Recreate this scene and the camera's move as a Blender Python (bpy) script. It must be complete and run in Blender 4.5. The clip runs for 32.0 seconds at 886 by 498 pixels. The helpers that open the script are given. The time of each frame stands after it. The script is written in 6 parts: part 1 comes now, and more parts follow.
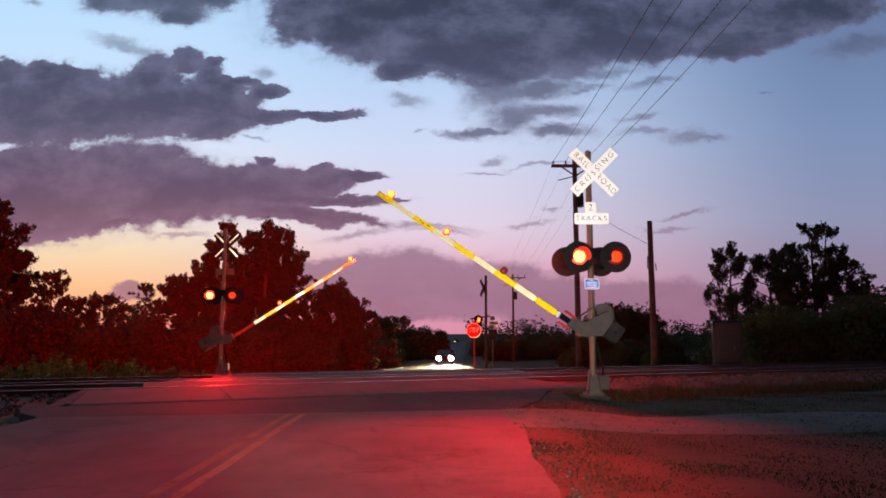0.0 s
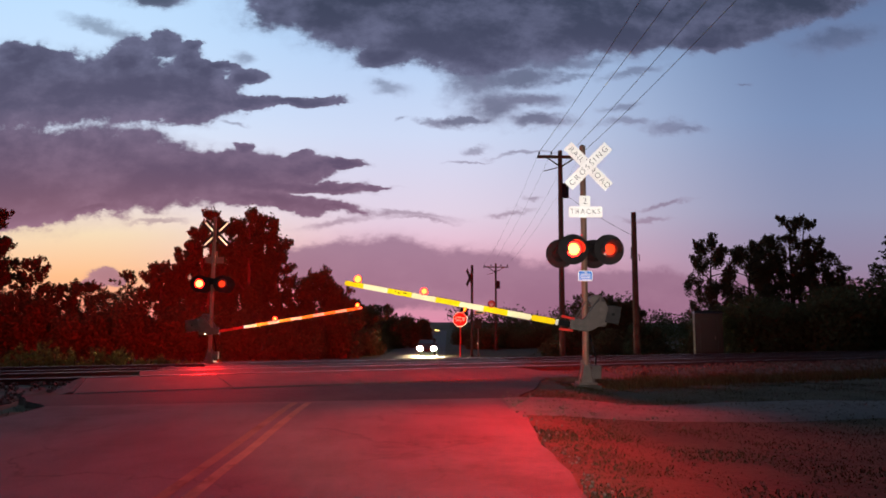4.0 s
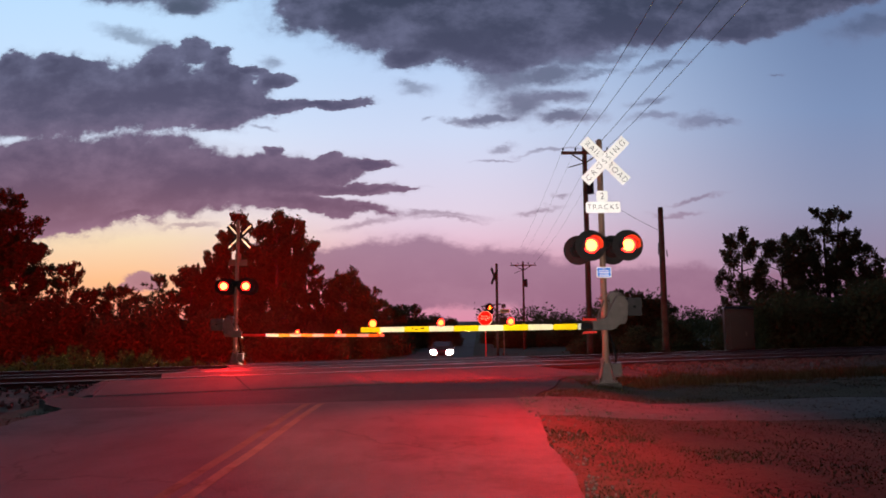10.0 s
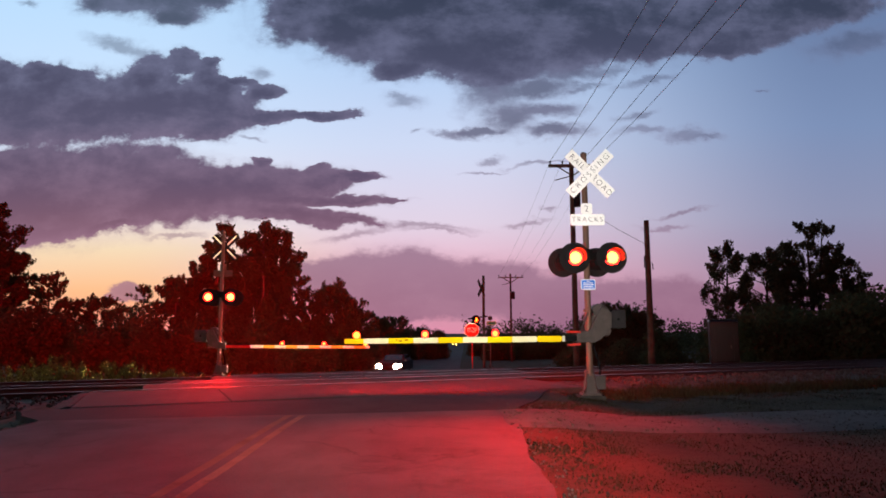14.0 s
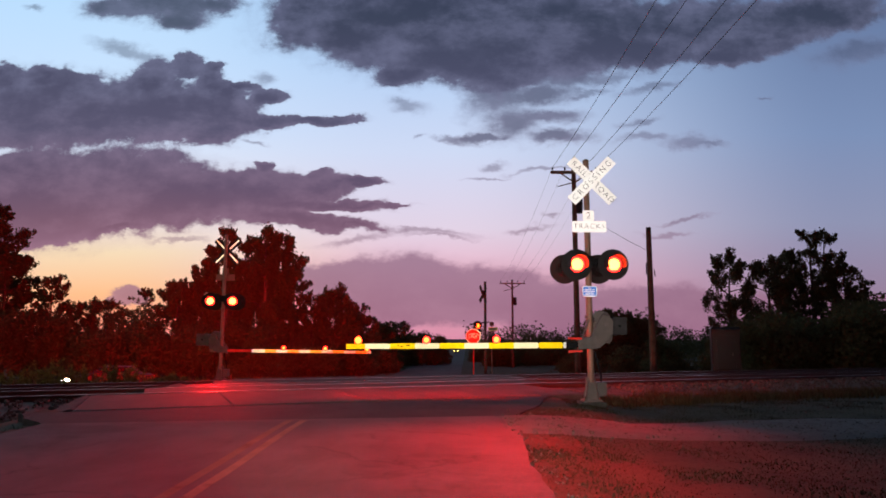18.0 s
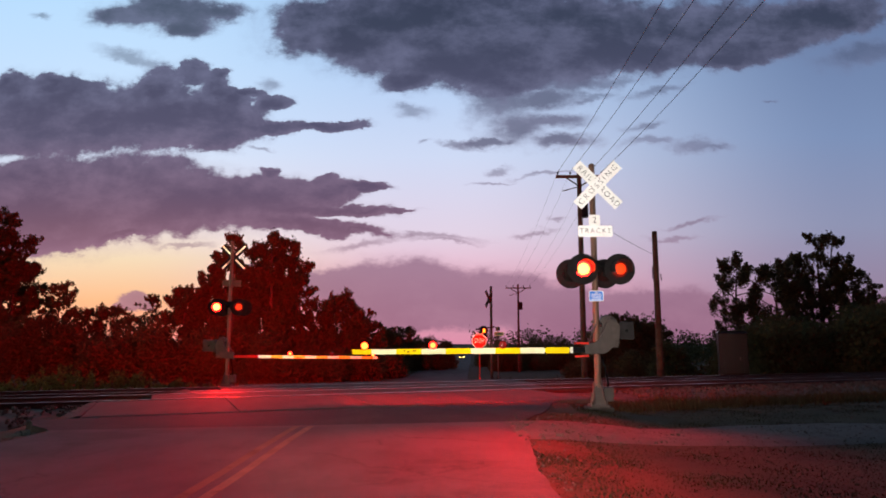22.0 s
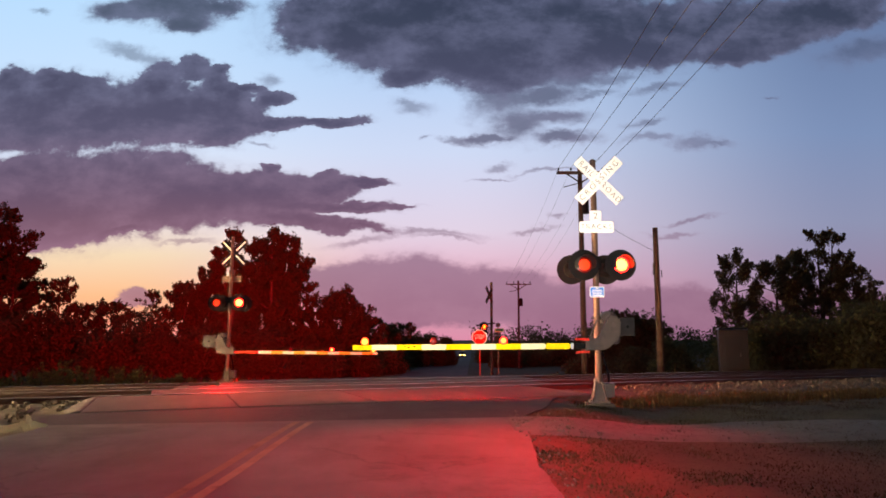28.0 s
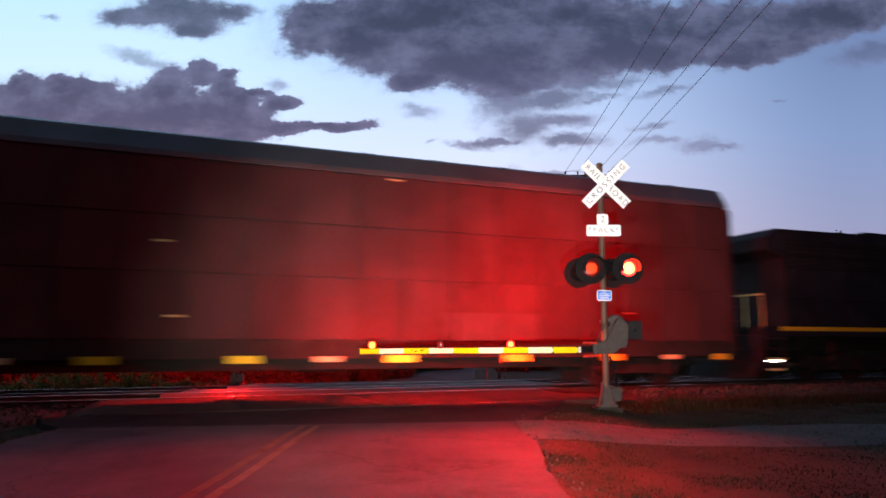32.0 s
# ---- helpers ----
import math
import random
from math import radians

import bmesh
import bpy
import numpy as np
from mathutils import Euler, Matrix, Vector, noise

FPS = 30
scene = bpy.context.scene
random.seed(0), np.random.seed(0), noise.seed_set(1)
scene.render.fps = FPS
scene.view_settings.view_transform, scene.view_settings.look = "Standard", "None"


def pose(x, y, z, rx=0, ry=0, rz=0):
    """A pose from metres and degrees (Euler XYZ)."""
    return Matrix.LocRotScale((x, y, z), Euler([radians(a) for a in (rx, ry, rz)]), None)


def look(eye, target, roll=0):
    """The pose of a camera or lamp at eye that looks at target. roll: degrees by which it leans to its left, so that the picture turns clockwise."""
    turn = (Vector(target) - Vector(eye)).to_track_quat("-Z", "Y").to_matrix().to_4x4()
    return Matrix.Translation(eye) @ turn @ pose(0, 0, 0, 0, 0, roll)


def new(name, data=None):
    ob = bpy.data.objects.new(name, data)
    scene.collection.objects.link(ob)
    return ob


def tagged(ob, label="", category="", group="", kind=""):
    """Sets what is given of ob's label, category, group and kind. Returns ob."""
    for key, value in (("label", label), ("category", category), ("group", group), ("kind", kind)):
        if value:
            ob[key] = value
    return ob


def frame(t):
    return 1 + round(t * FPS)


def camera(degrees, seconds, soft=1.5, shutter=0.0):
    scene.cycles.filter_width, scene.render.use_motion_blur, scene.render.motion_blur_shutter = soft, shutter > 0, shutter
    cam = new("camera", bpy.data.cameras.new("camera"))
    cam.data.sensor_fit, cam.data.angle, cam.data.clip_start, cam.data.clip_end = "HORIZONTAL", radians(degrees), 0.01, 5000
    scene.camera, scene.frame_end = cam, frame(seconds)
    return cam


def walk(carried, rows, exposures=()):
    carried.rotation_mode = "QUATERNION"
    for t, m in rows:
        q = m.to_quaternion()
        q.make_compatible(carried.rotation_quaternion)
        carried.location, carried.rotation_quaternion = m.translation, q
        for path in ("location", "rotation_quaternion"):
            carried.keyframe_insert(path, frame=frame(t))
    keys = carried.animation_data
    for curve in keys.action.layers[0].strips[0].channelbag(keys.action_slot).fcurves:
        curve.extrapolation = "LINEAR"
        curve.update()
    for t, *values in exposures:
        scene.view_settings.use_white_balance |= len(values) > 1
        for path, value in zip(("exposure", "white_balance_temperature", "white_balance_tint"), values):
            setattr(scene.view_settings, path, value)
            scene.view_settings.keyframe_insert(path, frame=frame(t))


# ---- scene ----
PATH = [
    (0, (0.046, 0.674, 1.23), (0.053, 2.659, 1.477), 0.1),
    (0.5, (-0.133, 0.582, 1.252), (-0.111, 2.568, 1.487), 0.1),
    (1, (-0.223, 0.525, 1.268), (-0.19, 2.513, 1.488), 0.1),
    (1.5, (-0.225, 0.521, 1.276), (-0.177, 2.509, 1.487), 0.3),
    (2, (-0.194, 0.536, 1.274), (-0.145, 2.524, 1.484), 0.4),
    (2.5, (-0.206, 0.507, 1.268), (-0.15, 2.494, 1.484), 0.5),
    (3, (-0.267, 0.472, 1.274), (-0.208, 2.46, 1.493), 0.5),
    (3.5, (-0.287, 0.453, 1.266), (-0.227, 2.441, 1.483), 0.4),
    (5.5, (-0.284, 0.451, 1.265), (-0.207, 2.439, 1.469), 0.2),
    (6, (-0.287, 0.465, 1.268), (-0.219, 2.453, 1.474), 0.2),
    (6.5, (-0.28, 0.459, 1.269), (-0.234, 2.447, 1.481), 0.1),
    (7, (-0.237, 0.491, 1.28), (-0.224, 2.479, 1.5), 0.1),
    (7.5, (-0.188, 0.522, 1.28), (-0.209, 2.51, 1.5), 0.0),
    (8, (-0.193, 0.534, 1.268), (-0.236, 2.522, 1.483), -0.1),
    (8.5, (-0.185, 0.535, 1.268), (-0.234, 2.524, 1.477), -0.4),
    (9, (-0.147, 0.538, 1.269), (-0.191, 2.527, 1.473), -0.4),
    (9.5, (-0.069, 0.561, 1.26), (-0.101, 2.551, 1.47), -0.5),
    (10, (-0.016, 0.566, 1.264), (-0.037, 2.554, 1.475), -0.4),
    (10.5, (0.031, 0.573, 1.259), (0.026, 2.562, 1.478), -0.4),
    (11, (0.038, 0.6, 1.255), (0.044, 2.588, 1.478), -0.4),
    (11.5, (0.051, 0.564, 1.261), (0.069, 2.551, 1.489), -0.5),
    (12, (0.046, 0.557, 1.255), (0.069, 2.544, 1.49), -0.5),
    (12.5, (0.054, 0.565, 1.269), (0.074, 2.551, 1.508), -0.4),
    (13, (0.054, 0.561, 1.251), (0.072, 2.547, 1.494), -0.3),
    (13.5, (0.05, 0.564, 1.26), (0.066, 2.549, 1.505), -0.3),
    (14, (0.053, 0.572, 1.257), (0.067, 2.557, 1.503), -0.2),
    (14.5, (0.049, 0.554, 1.259), (0.063, 2.538, 1.506), -0.1),
    (16.5, (0.05, 0.546, 1.258), (0.08, 2.529, 1.514), 0.1),
    (17, (0.058, 0.555, 1.267), (0.085, 2.538, 1.524), 0.1),
    (17.5, (0.057, 0.54, 1.259), (0.077, 2.523, 1.521), 0.1),
    (18, (0.053, 0.535, 1.26), (0.061, 2.518, 1.522), 0.2),
    (18.5, (0.043, 0.561, 1.265), (0.043, 2.544, 1.522), 0.3),
    (19, (0.043, 0.565, 1.262), (0.042, 2.549, 1.517), 0.4),
    (19.5, (0.038, 0.565, 1.255), (0.04, 2.549, 1.508), 0.4),
    (20, (0.046, 0.58, 1.26), (0.059, 2.563, 1.517), 0.3),
    (20.5, (0.048, 0.576, 1.265), (0.066, 2.559, 1.523), 0.2),
    (21, (0.056, 0.558, 1.252), (0.074, 2.54, 1.515), 0.1),
    (21.5, (0.055, 0.564, 1.259), (0.067, 2.546, 1.527), 0.0),
    (22, (0.042, 0.538, 1.268), (0.034, 2.519, 1.544), 0.0),
    (22.5, (0.035, 0.543, 1.266), (0.009, 2.523, 1.547), 0.1),
    (23, (0.029, 0.539, 1.255), (-0.009, 2.519, 1.538), 0.2),
    (23.5, (0.04, 0.543, 1.268), (-0.002, 2.523, 1.546), 0.3),
    (24, (0.028, 0.535, 1.261), (-0.006, 2.516, 1.533), 0.3),
    (24.5, (0.04, 0.547, 1.27), (0.024, 2.529, 1.537), 0.2),
    (25, (0.043, 0.544, 1.26), (0.033, 2.526, 1.527), 0.1),
    (25.5, (0.038, 0.556, 1.271), (0.024, 2.539, 1.534), 0.2),
    (27.5, (0.024, 0.558, 1.267), (0.005, 2.541, 1.526), 0.2),
    (28, (0.038, 0.573, 1.26), (0.029, 2.555, 1.525), 0.1),
    (28.5, (0.043, 0.565, 1.259), (0.035, 2.546, 1.527), 0.1),
    (29, (0.033, 0.556, 1.256), (0.027, 2.538, 1.526), 0.1),
    (29.5, (0.033, 0.556, 1.256), (0.03, 2.537, 1.529), 0.1),
    (30, (0.033, 0.556, 1.256), (0.03, 2.536, 1.533), 0.1),
    (30.5, (0.033, 0.556, 1.256), (0.029, 2.536, 1.538), 0.1),
    (31, (0.033, 0.556, 1.256), (0.028, 2.536, 1.539), 0.1),
    (31.5, (0.033, 0.556, 1.256), (0.018, 2.536, 1.535), 0.1),
    (32, (0.033, 0.556, 1.256), (0.004, 2.536, 1.532), 0.1),
]
cam = camera(66.5, 32.0, soft=1.7, shutter=0.9)
walk(cam, [(t, look(e, g, r)) for t, e, g, r in PATH],
     exposures=[(0, 0.0, 6500, 10), (29.0, 0.0, 6500, 10), (29.5, 0.05, 6150, 5), (30.5, 0.18, 6150, 5), (31.2, 0.25, 6300, 9), (32, 0.28, 6350, 12)])

# ---- world: dusk sky with cloud banks ----
TILT = radians(22.3)            # skew of the railway to the road
TD = Vector((math.cos(TILT), math.sin(TILT), 0))
TN = Vector((-math.sin(TILT), math.cos(TILT), 0))
TRACK_Y = 18.35                 # near track's centre line at x = 0
RAIL = 0.10                     # top of rail


def lin(r, g, b):
    """Linear colour from a display colour."""
    return tuple(c / 12.92 if c <= 0.04045 else ((c + 0.055) / 1.055) ** 2.4 for c in (r, g, b)) + (1.0,)


class Nodes:
    """Short hand for building node trees."""

    def __init__(self, tree):
        self.tree, self.n, self.l = tree, tree.nodes, tree.links

    def add(self, kind):
        return self.n.new(kind)

    def put(self, socket, value):
        if isinstance(value, bpy.types.NodeSocket):
            self.l.new(value, socket)
        else:
            socket.default_value = value

    def math(self, op, a, b=0.0, c=0.0, clamp=False):
        node = self.add("ShaderNodeMath")
        node.operation, node.use_clamp = op, clamp
        for s, v in zip(node.inputs, (a, b, c)):
            self.put(s, v)
        return node.outputs[0]

    def vec(self, op, a, b=(0, 0, 0)):
        node = self.add("ShaderNodeVectorMath")
        node.operation = op
        self.put(node.inputs[0], a)
        self.put(node.inputs[1], b)
        return node.outputs["Value"] if op in ("LENGTH", "DOT_PRODUCT") else node.outputs[0]

    def noise(self, vector, scale, detail=4.0, rough=0.55, color=False):
        node = self.add("ShaderNodeTexNoise")
        self.put(node.inputs["Vector"], vector)
        node.inputs["Scale"].default_value, node.inputs["Detail"].default_value = scale, detail
        node.inputs["Roughness"].default_value = rough
        return node.outputs["Color" if color else "Fac"]

    def ramp(self, fac, stops, smooth=False):
        node = self.add("ShaderNodeValToRGB")
        if smooth:
            node.color_ramp.interpolation = "EASE"
        while len(node.color_ramp.elements) < len(stops):
            node.color_ramp.elements.new(0.5)
        for e, (p, c) in zip(node.color_ramp.elements, stops):
            e.position, e.color = p, c
        self.put(node.inputs[0], fac)
        return node.outputs[0]

    def mix(self, fac, a, b, blend="MIX"):
        node = self.add("ShaderNodeMix")
        node.data_type, node.blend_type = "RGBA", blend
        self.put(node.inputs[0], fac)
        self.put(node.inputs[6], a)
        self.put(node.inputs[7], b)
        return node.outputs[2]

    def span(self, value, lo, hi):
        node = self.add("ShaderNodeMapRange")
        node.interpolation_type = "SMOOTHSTEP"
        self.put(node.inputs[0], value)
        node.inputs[1].default_value, node.inputs[2].default_value = lo, hi
        return node.outputs[0]


# cloud patches: across, up (tangents of the directions), half width, half height, lean in degrees
CLOUDS_TOP = [
    (-0.007, 0.494, 0.238, 0.0799, 0),
    (-0.147, 0.470, 0.110, 0.0465, -22),
    (-0.223, 0.488, 0.048, 0.0448, -10),
    (0.011, 0.430, 0.114, 0.0414, 0),
    (-0.058, 0.403, 0.052, 0.0219, 8),
    (0.187, 0.481, 0.229, 0.0702, 0),
    (0.363, 0.483, 0.176, 0.0542, 4),
    (0.477, 0.471, 0.097, 0.0390, 14),
    (0.585, 0.506, 0.133, 0.0337, 10),
    (0.081, 0.412, 0.070, 0.0366, 0),
    (0.309, 0.443, 0.079, 0.0277, 0),
    (0.441, 0.440, 0.061, 0.0184, 4),
    (0.195, 0.442, 0.105, 0.0425, 0),
    (0.099, 0.439, 0.105, 0.0573, 0),
    (0.257, 0.451, 0.114, 0.0426, 0),
]
CLOUDS_TRUNK = [
    (0.086, 0.375, 0.052, 0.0473, 0),
    (0.103, 0.329, 0.052, 0.0341, 0),
    (0.150, 0.335, 0.073, 0.0143, 2),
    (0.176, 0.304, 0.062, 0.0116, 2),
    (0.055, 0.301, 0.050, 0.0089, 0),
    (0.142, 0.370, 0.070, 0.0181, 3),
    (0.186, 0.399, 0.078, 0.0237, 4),
]
CLOUDS_HEAD = [
    (-0.520, 0.513, 0.049, 0.0187, -6),
    (-0.445, 0.517, 0.106, 0.0301, 0),
    (-0.408, 0.489, 0.046, 0.0205, 0),
    (-0.356, 0.516, 0.044, 0.0169, 0),
]
CLOUDS_LEFT = [
    (-0.638, 0.343, 0.130, 0.0633, 0),
    (-0.534, 0.344, 0.121, 0.0578, 0),
    (-0.430, 0.343, 0.113, 0.0451, 0),
    (-0.449, 0.394, 0.045, 0.0292, 24),
    (-0.392, 0.416, 0.030, 0.0238, 10),
    (-0.356, 0.390, 0.028, 0.0237, 0),
    (-0.348, 0.409, 0.017, 0.0110, 12),
    (-0.336, 0.377, 0.024, 0.0163, -10),
    (-0.348, 0.350, 0.074, 0.0379, -10),
    (-0.364, 0.320, 0.062, 0.0268, 0),
    (-0.274, 0.332, 0.069, 0.0125, 0),
    (-0.191, 0.331, 0.074, 0.0081, 2),
    (-0.615, 0.403, 0.026, 0.0182, 0),
    (-0.674, 0.401, 0.023, 0.0201, 0),
    (-0.563, 0.380, 0.070, 0.0309, 0),
    (-0.312, 0.384, 0.028, 0.0091, -5),
    (-0.277, 0.367, 0.031, 0.0117, 5),
]
CLOUDS_LOW = [
    (-0.618, 0.207, 0.162, 0.0753, 0),
    (-0.474, 0.221, 0.128, 0.0685, 0),
    (-0.371, 0.208, 0.128, 0.0489, 0),
    (-0.282, 0.220, 0.094, 0.0350, -6),
    (-0.197, 0.225, 0.072, 0.0210, 6),
    (-0.124, 0.234, 0.046, 0.0079, -4),
    (-0.180, 0.246, 0.021, 0.0105, 20),
    (-0.265, 0.257, 0.012, 0.0123, 60),
    (-0.192, 0.198, 0.111, 0.0113, 1),
    (-0.111, 0.199, 0.061, 0.0043, 3),
    (-0.233, 0.176, 0.140, 0.0138, -5),
    (-0.140, 0.166, 0.042, 0.0034, -4),
    (-0.596, 0.149, 0.093, 0.0154, 4),
    (-0.499, 0.157, 0.054, 0.0077, 10),
    (-0.647, 0.246, 0.077, 0.0352, 0),
]
CLOUDS_WISPS = [
    (-0.489, 0.444, 0.054, 0.0129, -15),
    (-0.457, 0.430, 0.035, 0.0165, -30),
    (-0.276, 0.400, 0.017, 0.0137, 0),
    (-0.045, 0.351, 0.033, 0.0135, -5),
    (-0.061, 0.358, 0.016, 0.0072, 0),
    (-0.027, 0.303, 0.012, 0.0044, 0),
    (-0.282, 0.299, 0.019, 0.0036, -14),
    (0.015, 0.304, 0.024, 0.0062, 0),
    (0.256, 0.397, 0.058, 0.0100, 8),
    (0.225, 0.375, 0.045, 0.0063, 10),
    (0.325, 0.384, 0.061, 0.0073, 10),
    (0.297, 0.328, 0.035, 0.0063, 12),
    (0.378, 0.297, 0.045, 0.0115, -3),
    (0.314, 0.305, 0.047, 0.0071, 5),
    (0.408, 0.294, 0.034, 0.0053, -3),
    (-0.030, 0.162, 0.081, 0.0051, -3),
    (-0.135, 0.145, 0.051, 0.0068, 12),
    (0.131, 0.164, 0.037, 0.0043, 3),
    (0.168, 0.186, 0.015, 0.0043, 0),
    (0.081, 0.260, 0.024, 0.0062, 0),
    (0.154, 0.252, 0.065, 0.0035, 5),
    (0.072, 0.240, 0.034, 0.0026, 4),
    (0.343, 0.156, 0.042, 0.0043, -2),
    (0.373, 0.177, 0.046, 0.0034, 5),
    (0.498, 0.368, 0.016, 0.0036, 0),
    (0.651, 0.448, 0.088, 0.0221, 8),
    (-0.643, 0.506, 0.019, 0.0065, 0),
    (-0.004, 0.155, 0.051, 0.0034, -2),
    (-0.384, 0.139, 0.042, 0.0034, 4),
]
CLOUDS_HORIZON = [
    (-0.070, 0.068, 0.142, 0.0506, 1),
    (0.064, 0.067, 0.125, 0.0472, -3),
    (-0.150, 0.078, 0.075, 0.0337, 5),
    (0.180, 0.040, 0.108, 0.0468, 0),
    (0.297, 0.041, 0.158, 0.0418, 0),
    (0.555, 0.032, 0.200, 0.0417, 0),
    (-0.465, 0.059, 0.025, 0.0142, 0),
    (-0.484, 0.052, 0.017, 0.0083, 0),
    (-0.446, 0.050, 0.018, 0.0100, 0),
    (-0.265, 0.115, 0.025, 0.0042, 4),
]


def cloud_field(k, where, patches, rag):
    """How far a direction lies inside the nearest patch, with a ragged rim."""
    least = None
    for x, z, rx, rz, lean in patches:
        c, w = math.cos(radians(lean)), math.sin(radians(lean))
        a = k.vec("DOT_PRODUCT", where, (c / rx, w / rx, -(c * x + w * z) / rx))
        b = k.vec("DOT_PRODUCT", where, (-w / rz, c / rz, -(c * z - w * x) / rz))
        d = k.math("SQRT", k.math("MULTIPLY_ADD", a, a, k.math("MULTIPLY", b, b)))
        least = d if least is None else k.math("SMOOTH_MIN", least, d, 0.35)
    return k.math("ADD", k.math("SUBTRACT", 1.0, least), rag)


def build_world():
    world = bpy.data.worlds.new("dusk")
    scene.world = world
    world.use_nodes = True
    k = Nodes(world.node_tree)
    k.n.clear()
    d = k.add("ShaderNodeTexCoord").outputs["Generated"]
    sep = k.add("ShaderNodeSeparateXYZ")
    k.put(sep.inputs[0], d)
    x, y, z = sep.outputs
    ahead = k.math("MAXIMUM", k.math("ABSOLUTE", y), 0.12)
    u, v = k.math("DIVIDE", x, ahead), k.math("DIVIDE", z, ahead)
    comb = k.add("ShaderNodeCombineXYZ")
    k.put(comb.inputs[0], u)
    k.put(comb.inputs[1], v)
    comb.inputs[2].default_value = 1.0
    flat = comb.outputs[0]
    long = k.vec("MULTIPLY", flat, (1.0, 1.7, 1.0))
    warp = k.vec("SUBTRACT", k.noise(long, 6.0, 9.0, 0.62, True), (0.5, 0.5, 0.5))
    where = k.vec("ADD", flat, k.vec("MULTIPLY", warp, (0.075, 0.045, 0)))
    fine = k.vec("SUBTRACT", k.noise(long, 26.0, 6.0, 0.6, True), (0.5, 0.5, 0.5))
    where = k.vec("ADD", where, k.vec("MULTIPLY", fine, (0.036, 0.028, 0)))
    rag = k.math("MULTIPLY", k.math("SUBTRACT", k.noise(long, 11.0, 8.0, 0.62), 0.5), 1.0)
    rag = k.math("ADD", rag, k.math("MULTIPLY", k.math("SUBTRACT", k.noise(flat, 42.0, 5.0, 0.6), 0.5), 0.55))
    # clear sky: warm low on the sunset side, blue above
    up = k.math("MULTIPLY", v, 1.6, clamp=True)
    sunset = k.ramp(up, [(0.0, lin(0.93, 0.55, 0.50)), (0.10, lin(0.97, 0.74, 0.56)), (0.20, lin(0.95, 0.86, 0.73)),
                         (0.30, lin(0.94, 0.91, 0.93)), (0.50, lin(0.82, 0.90, 1.0)), (0.85, lin(0.73, 0.87, 1.0)), (1.0, lin(0.68, 0.84, 1.0))])
    middle = k.ramp(up, [(0.0, lin(0.86, 0.56, 0.66)), (0.14, lin(0.92, 0.70, 0.78)), (0.26, lin(0.885, 0.825, 0.90)),
                         (0.45, lin(0.81, 0.855, 0.96)), (0.7, lin(0.69, 0.81, 0.96)), (1.0, lin(0.58, 0.72, 0.90))])
    away = k.ramp(up, [(0.0, lin(0.54, 0.41, 0.53)), (0.12, lin(0.59, 0.51, 0.62)), (0.28, lin(0.555, 0.575, 0.70)),
                       (0.50, lin(0.485, 0.565, 0.72)), (1.0, lin(0.34, 0.43, 0.59))])
    sky = k.mix(k.span(u, -0.50, -0.02), sunset, middle)
    sky = k.mix(k.span(u, 0.0, 0.62), sky, away)
    # clouds
    shade = k.noise(long, 9.0, 7.0, 0.62)
    height = k.math("MULTIPLY", v, 1.6, clamp=True)
    body = k.ramp(height, [
        (0.0, lin(0.56, 0.38, 0.49)), (0.18, lin(0.58, 0.43, 0.54)), (0.27, lin(0.45, 0.33, 0.43)), (0.36, lin(0.375, 0.31, 0.42)),
        (0.50, lin(0.325, 0.32, 0.43)), (0.64, lin(0.29, 0.30, 0.405)), (0.80, lin(0.225, 0.255, 0.345)), (1.0, lin(0.19, 0.22, 0.315))])
    pale = k.ramp(height, [(0.0, lin(0.66, 0.48, 0.58)), (0.3, lin(0.54, 0.42, 0.52)), (0.6, lin(0.46, 0.47, 0.59)), (1.0, lin(0.40, 0.43, 0.56))])
    body = k.mix(k.math("MULTIPLY", k.span(shade, 0.42, 0.72), 0.6), body, pale)
    puff = k.span(k.noise(flat, 34.0, 5.0, 0.6), 0.35, 0.75)
    for patches, soft, dense, ragged in ((CLOUDS_HORIZON, 0.30, 0.85, 0.45), (CLOUDS_WISPS, 0.85, 0.50, 1.0), (CLOUDS_TRUNK, 0.75, 0.80, 1.0), (CLOUDS_HEAD, 0.50, 0.92, 1.0), (CLOUDS_TOP, 0.34, 1.0, 0.9),
                                        (CLOUDS_LEFT, 0.22, 1.0, 1.0), (CLOUDS_LOW, 0.22, 1.0, 0.8)):
        f = cloud_field(k, where, patches, k.math("MULTIPLY", rag, ragged))
        sky = k.mix(k.math("MULTIPLY", k.span(f, -0.40, 0.05), 0.18 * dense), sky, pale)
        mass = k.mix(k.math("MULTIPLY", k.math("SUBTRACT", 1.0, k.span(f, 0.05, 0.75)), k.math("ADD", 0.25, k.math("MULTIPLY", puff, 0.45))), body, pale)
        sky = k.mix(k.math("MULTIPLY", k.span(f, -0.14, soft - 0.12), dense), sky, mass)
    # the sky overhead and behind is far dimmer at this hour
    dim = k.math("MULTIPLY", k.span(y, -0.35, 0.55), k.math("SUBTRACT", 1.0, k.math("MULTIPLY", k.span(z, 0.48, 0.85), 0.68)))
    sky = k.mix(k.math("ADD", 0.15, k.math("MULTIPLY", dim, 0.85)), (0.0, 0.0, 0.0, 1), sky)
    night = k.add("ShaderNodeTexSky")
    night.sky_type, night.sun_disc = "NISHITA", False
    night.sun_elevation, night.sun_rotation = radians(0.5), radians(-28)
    glow = k.add("ShaderNodeBackground")
    k.put(glow.inputs[0], sky)
    glow.inputs[1].default_value = 1.0
    air = k.add("ShaderNodeBackground")
    k.put(air.inputs[0], night.outputs[0])
    air.inputs[1].default_value = 0.006
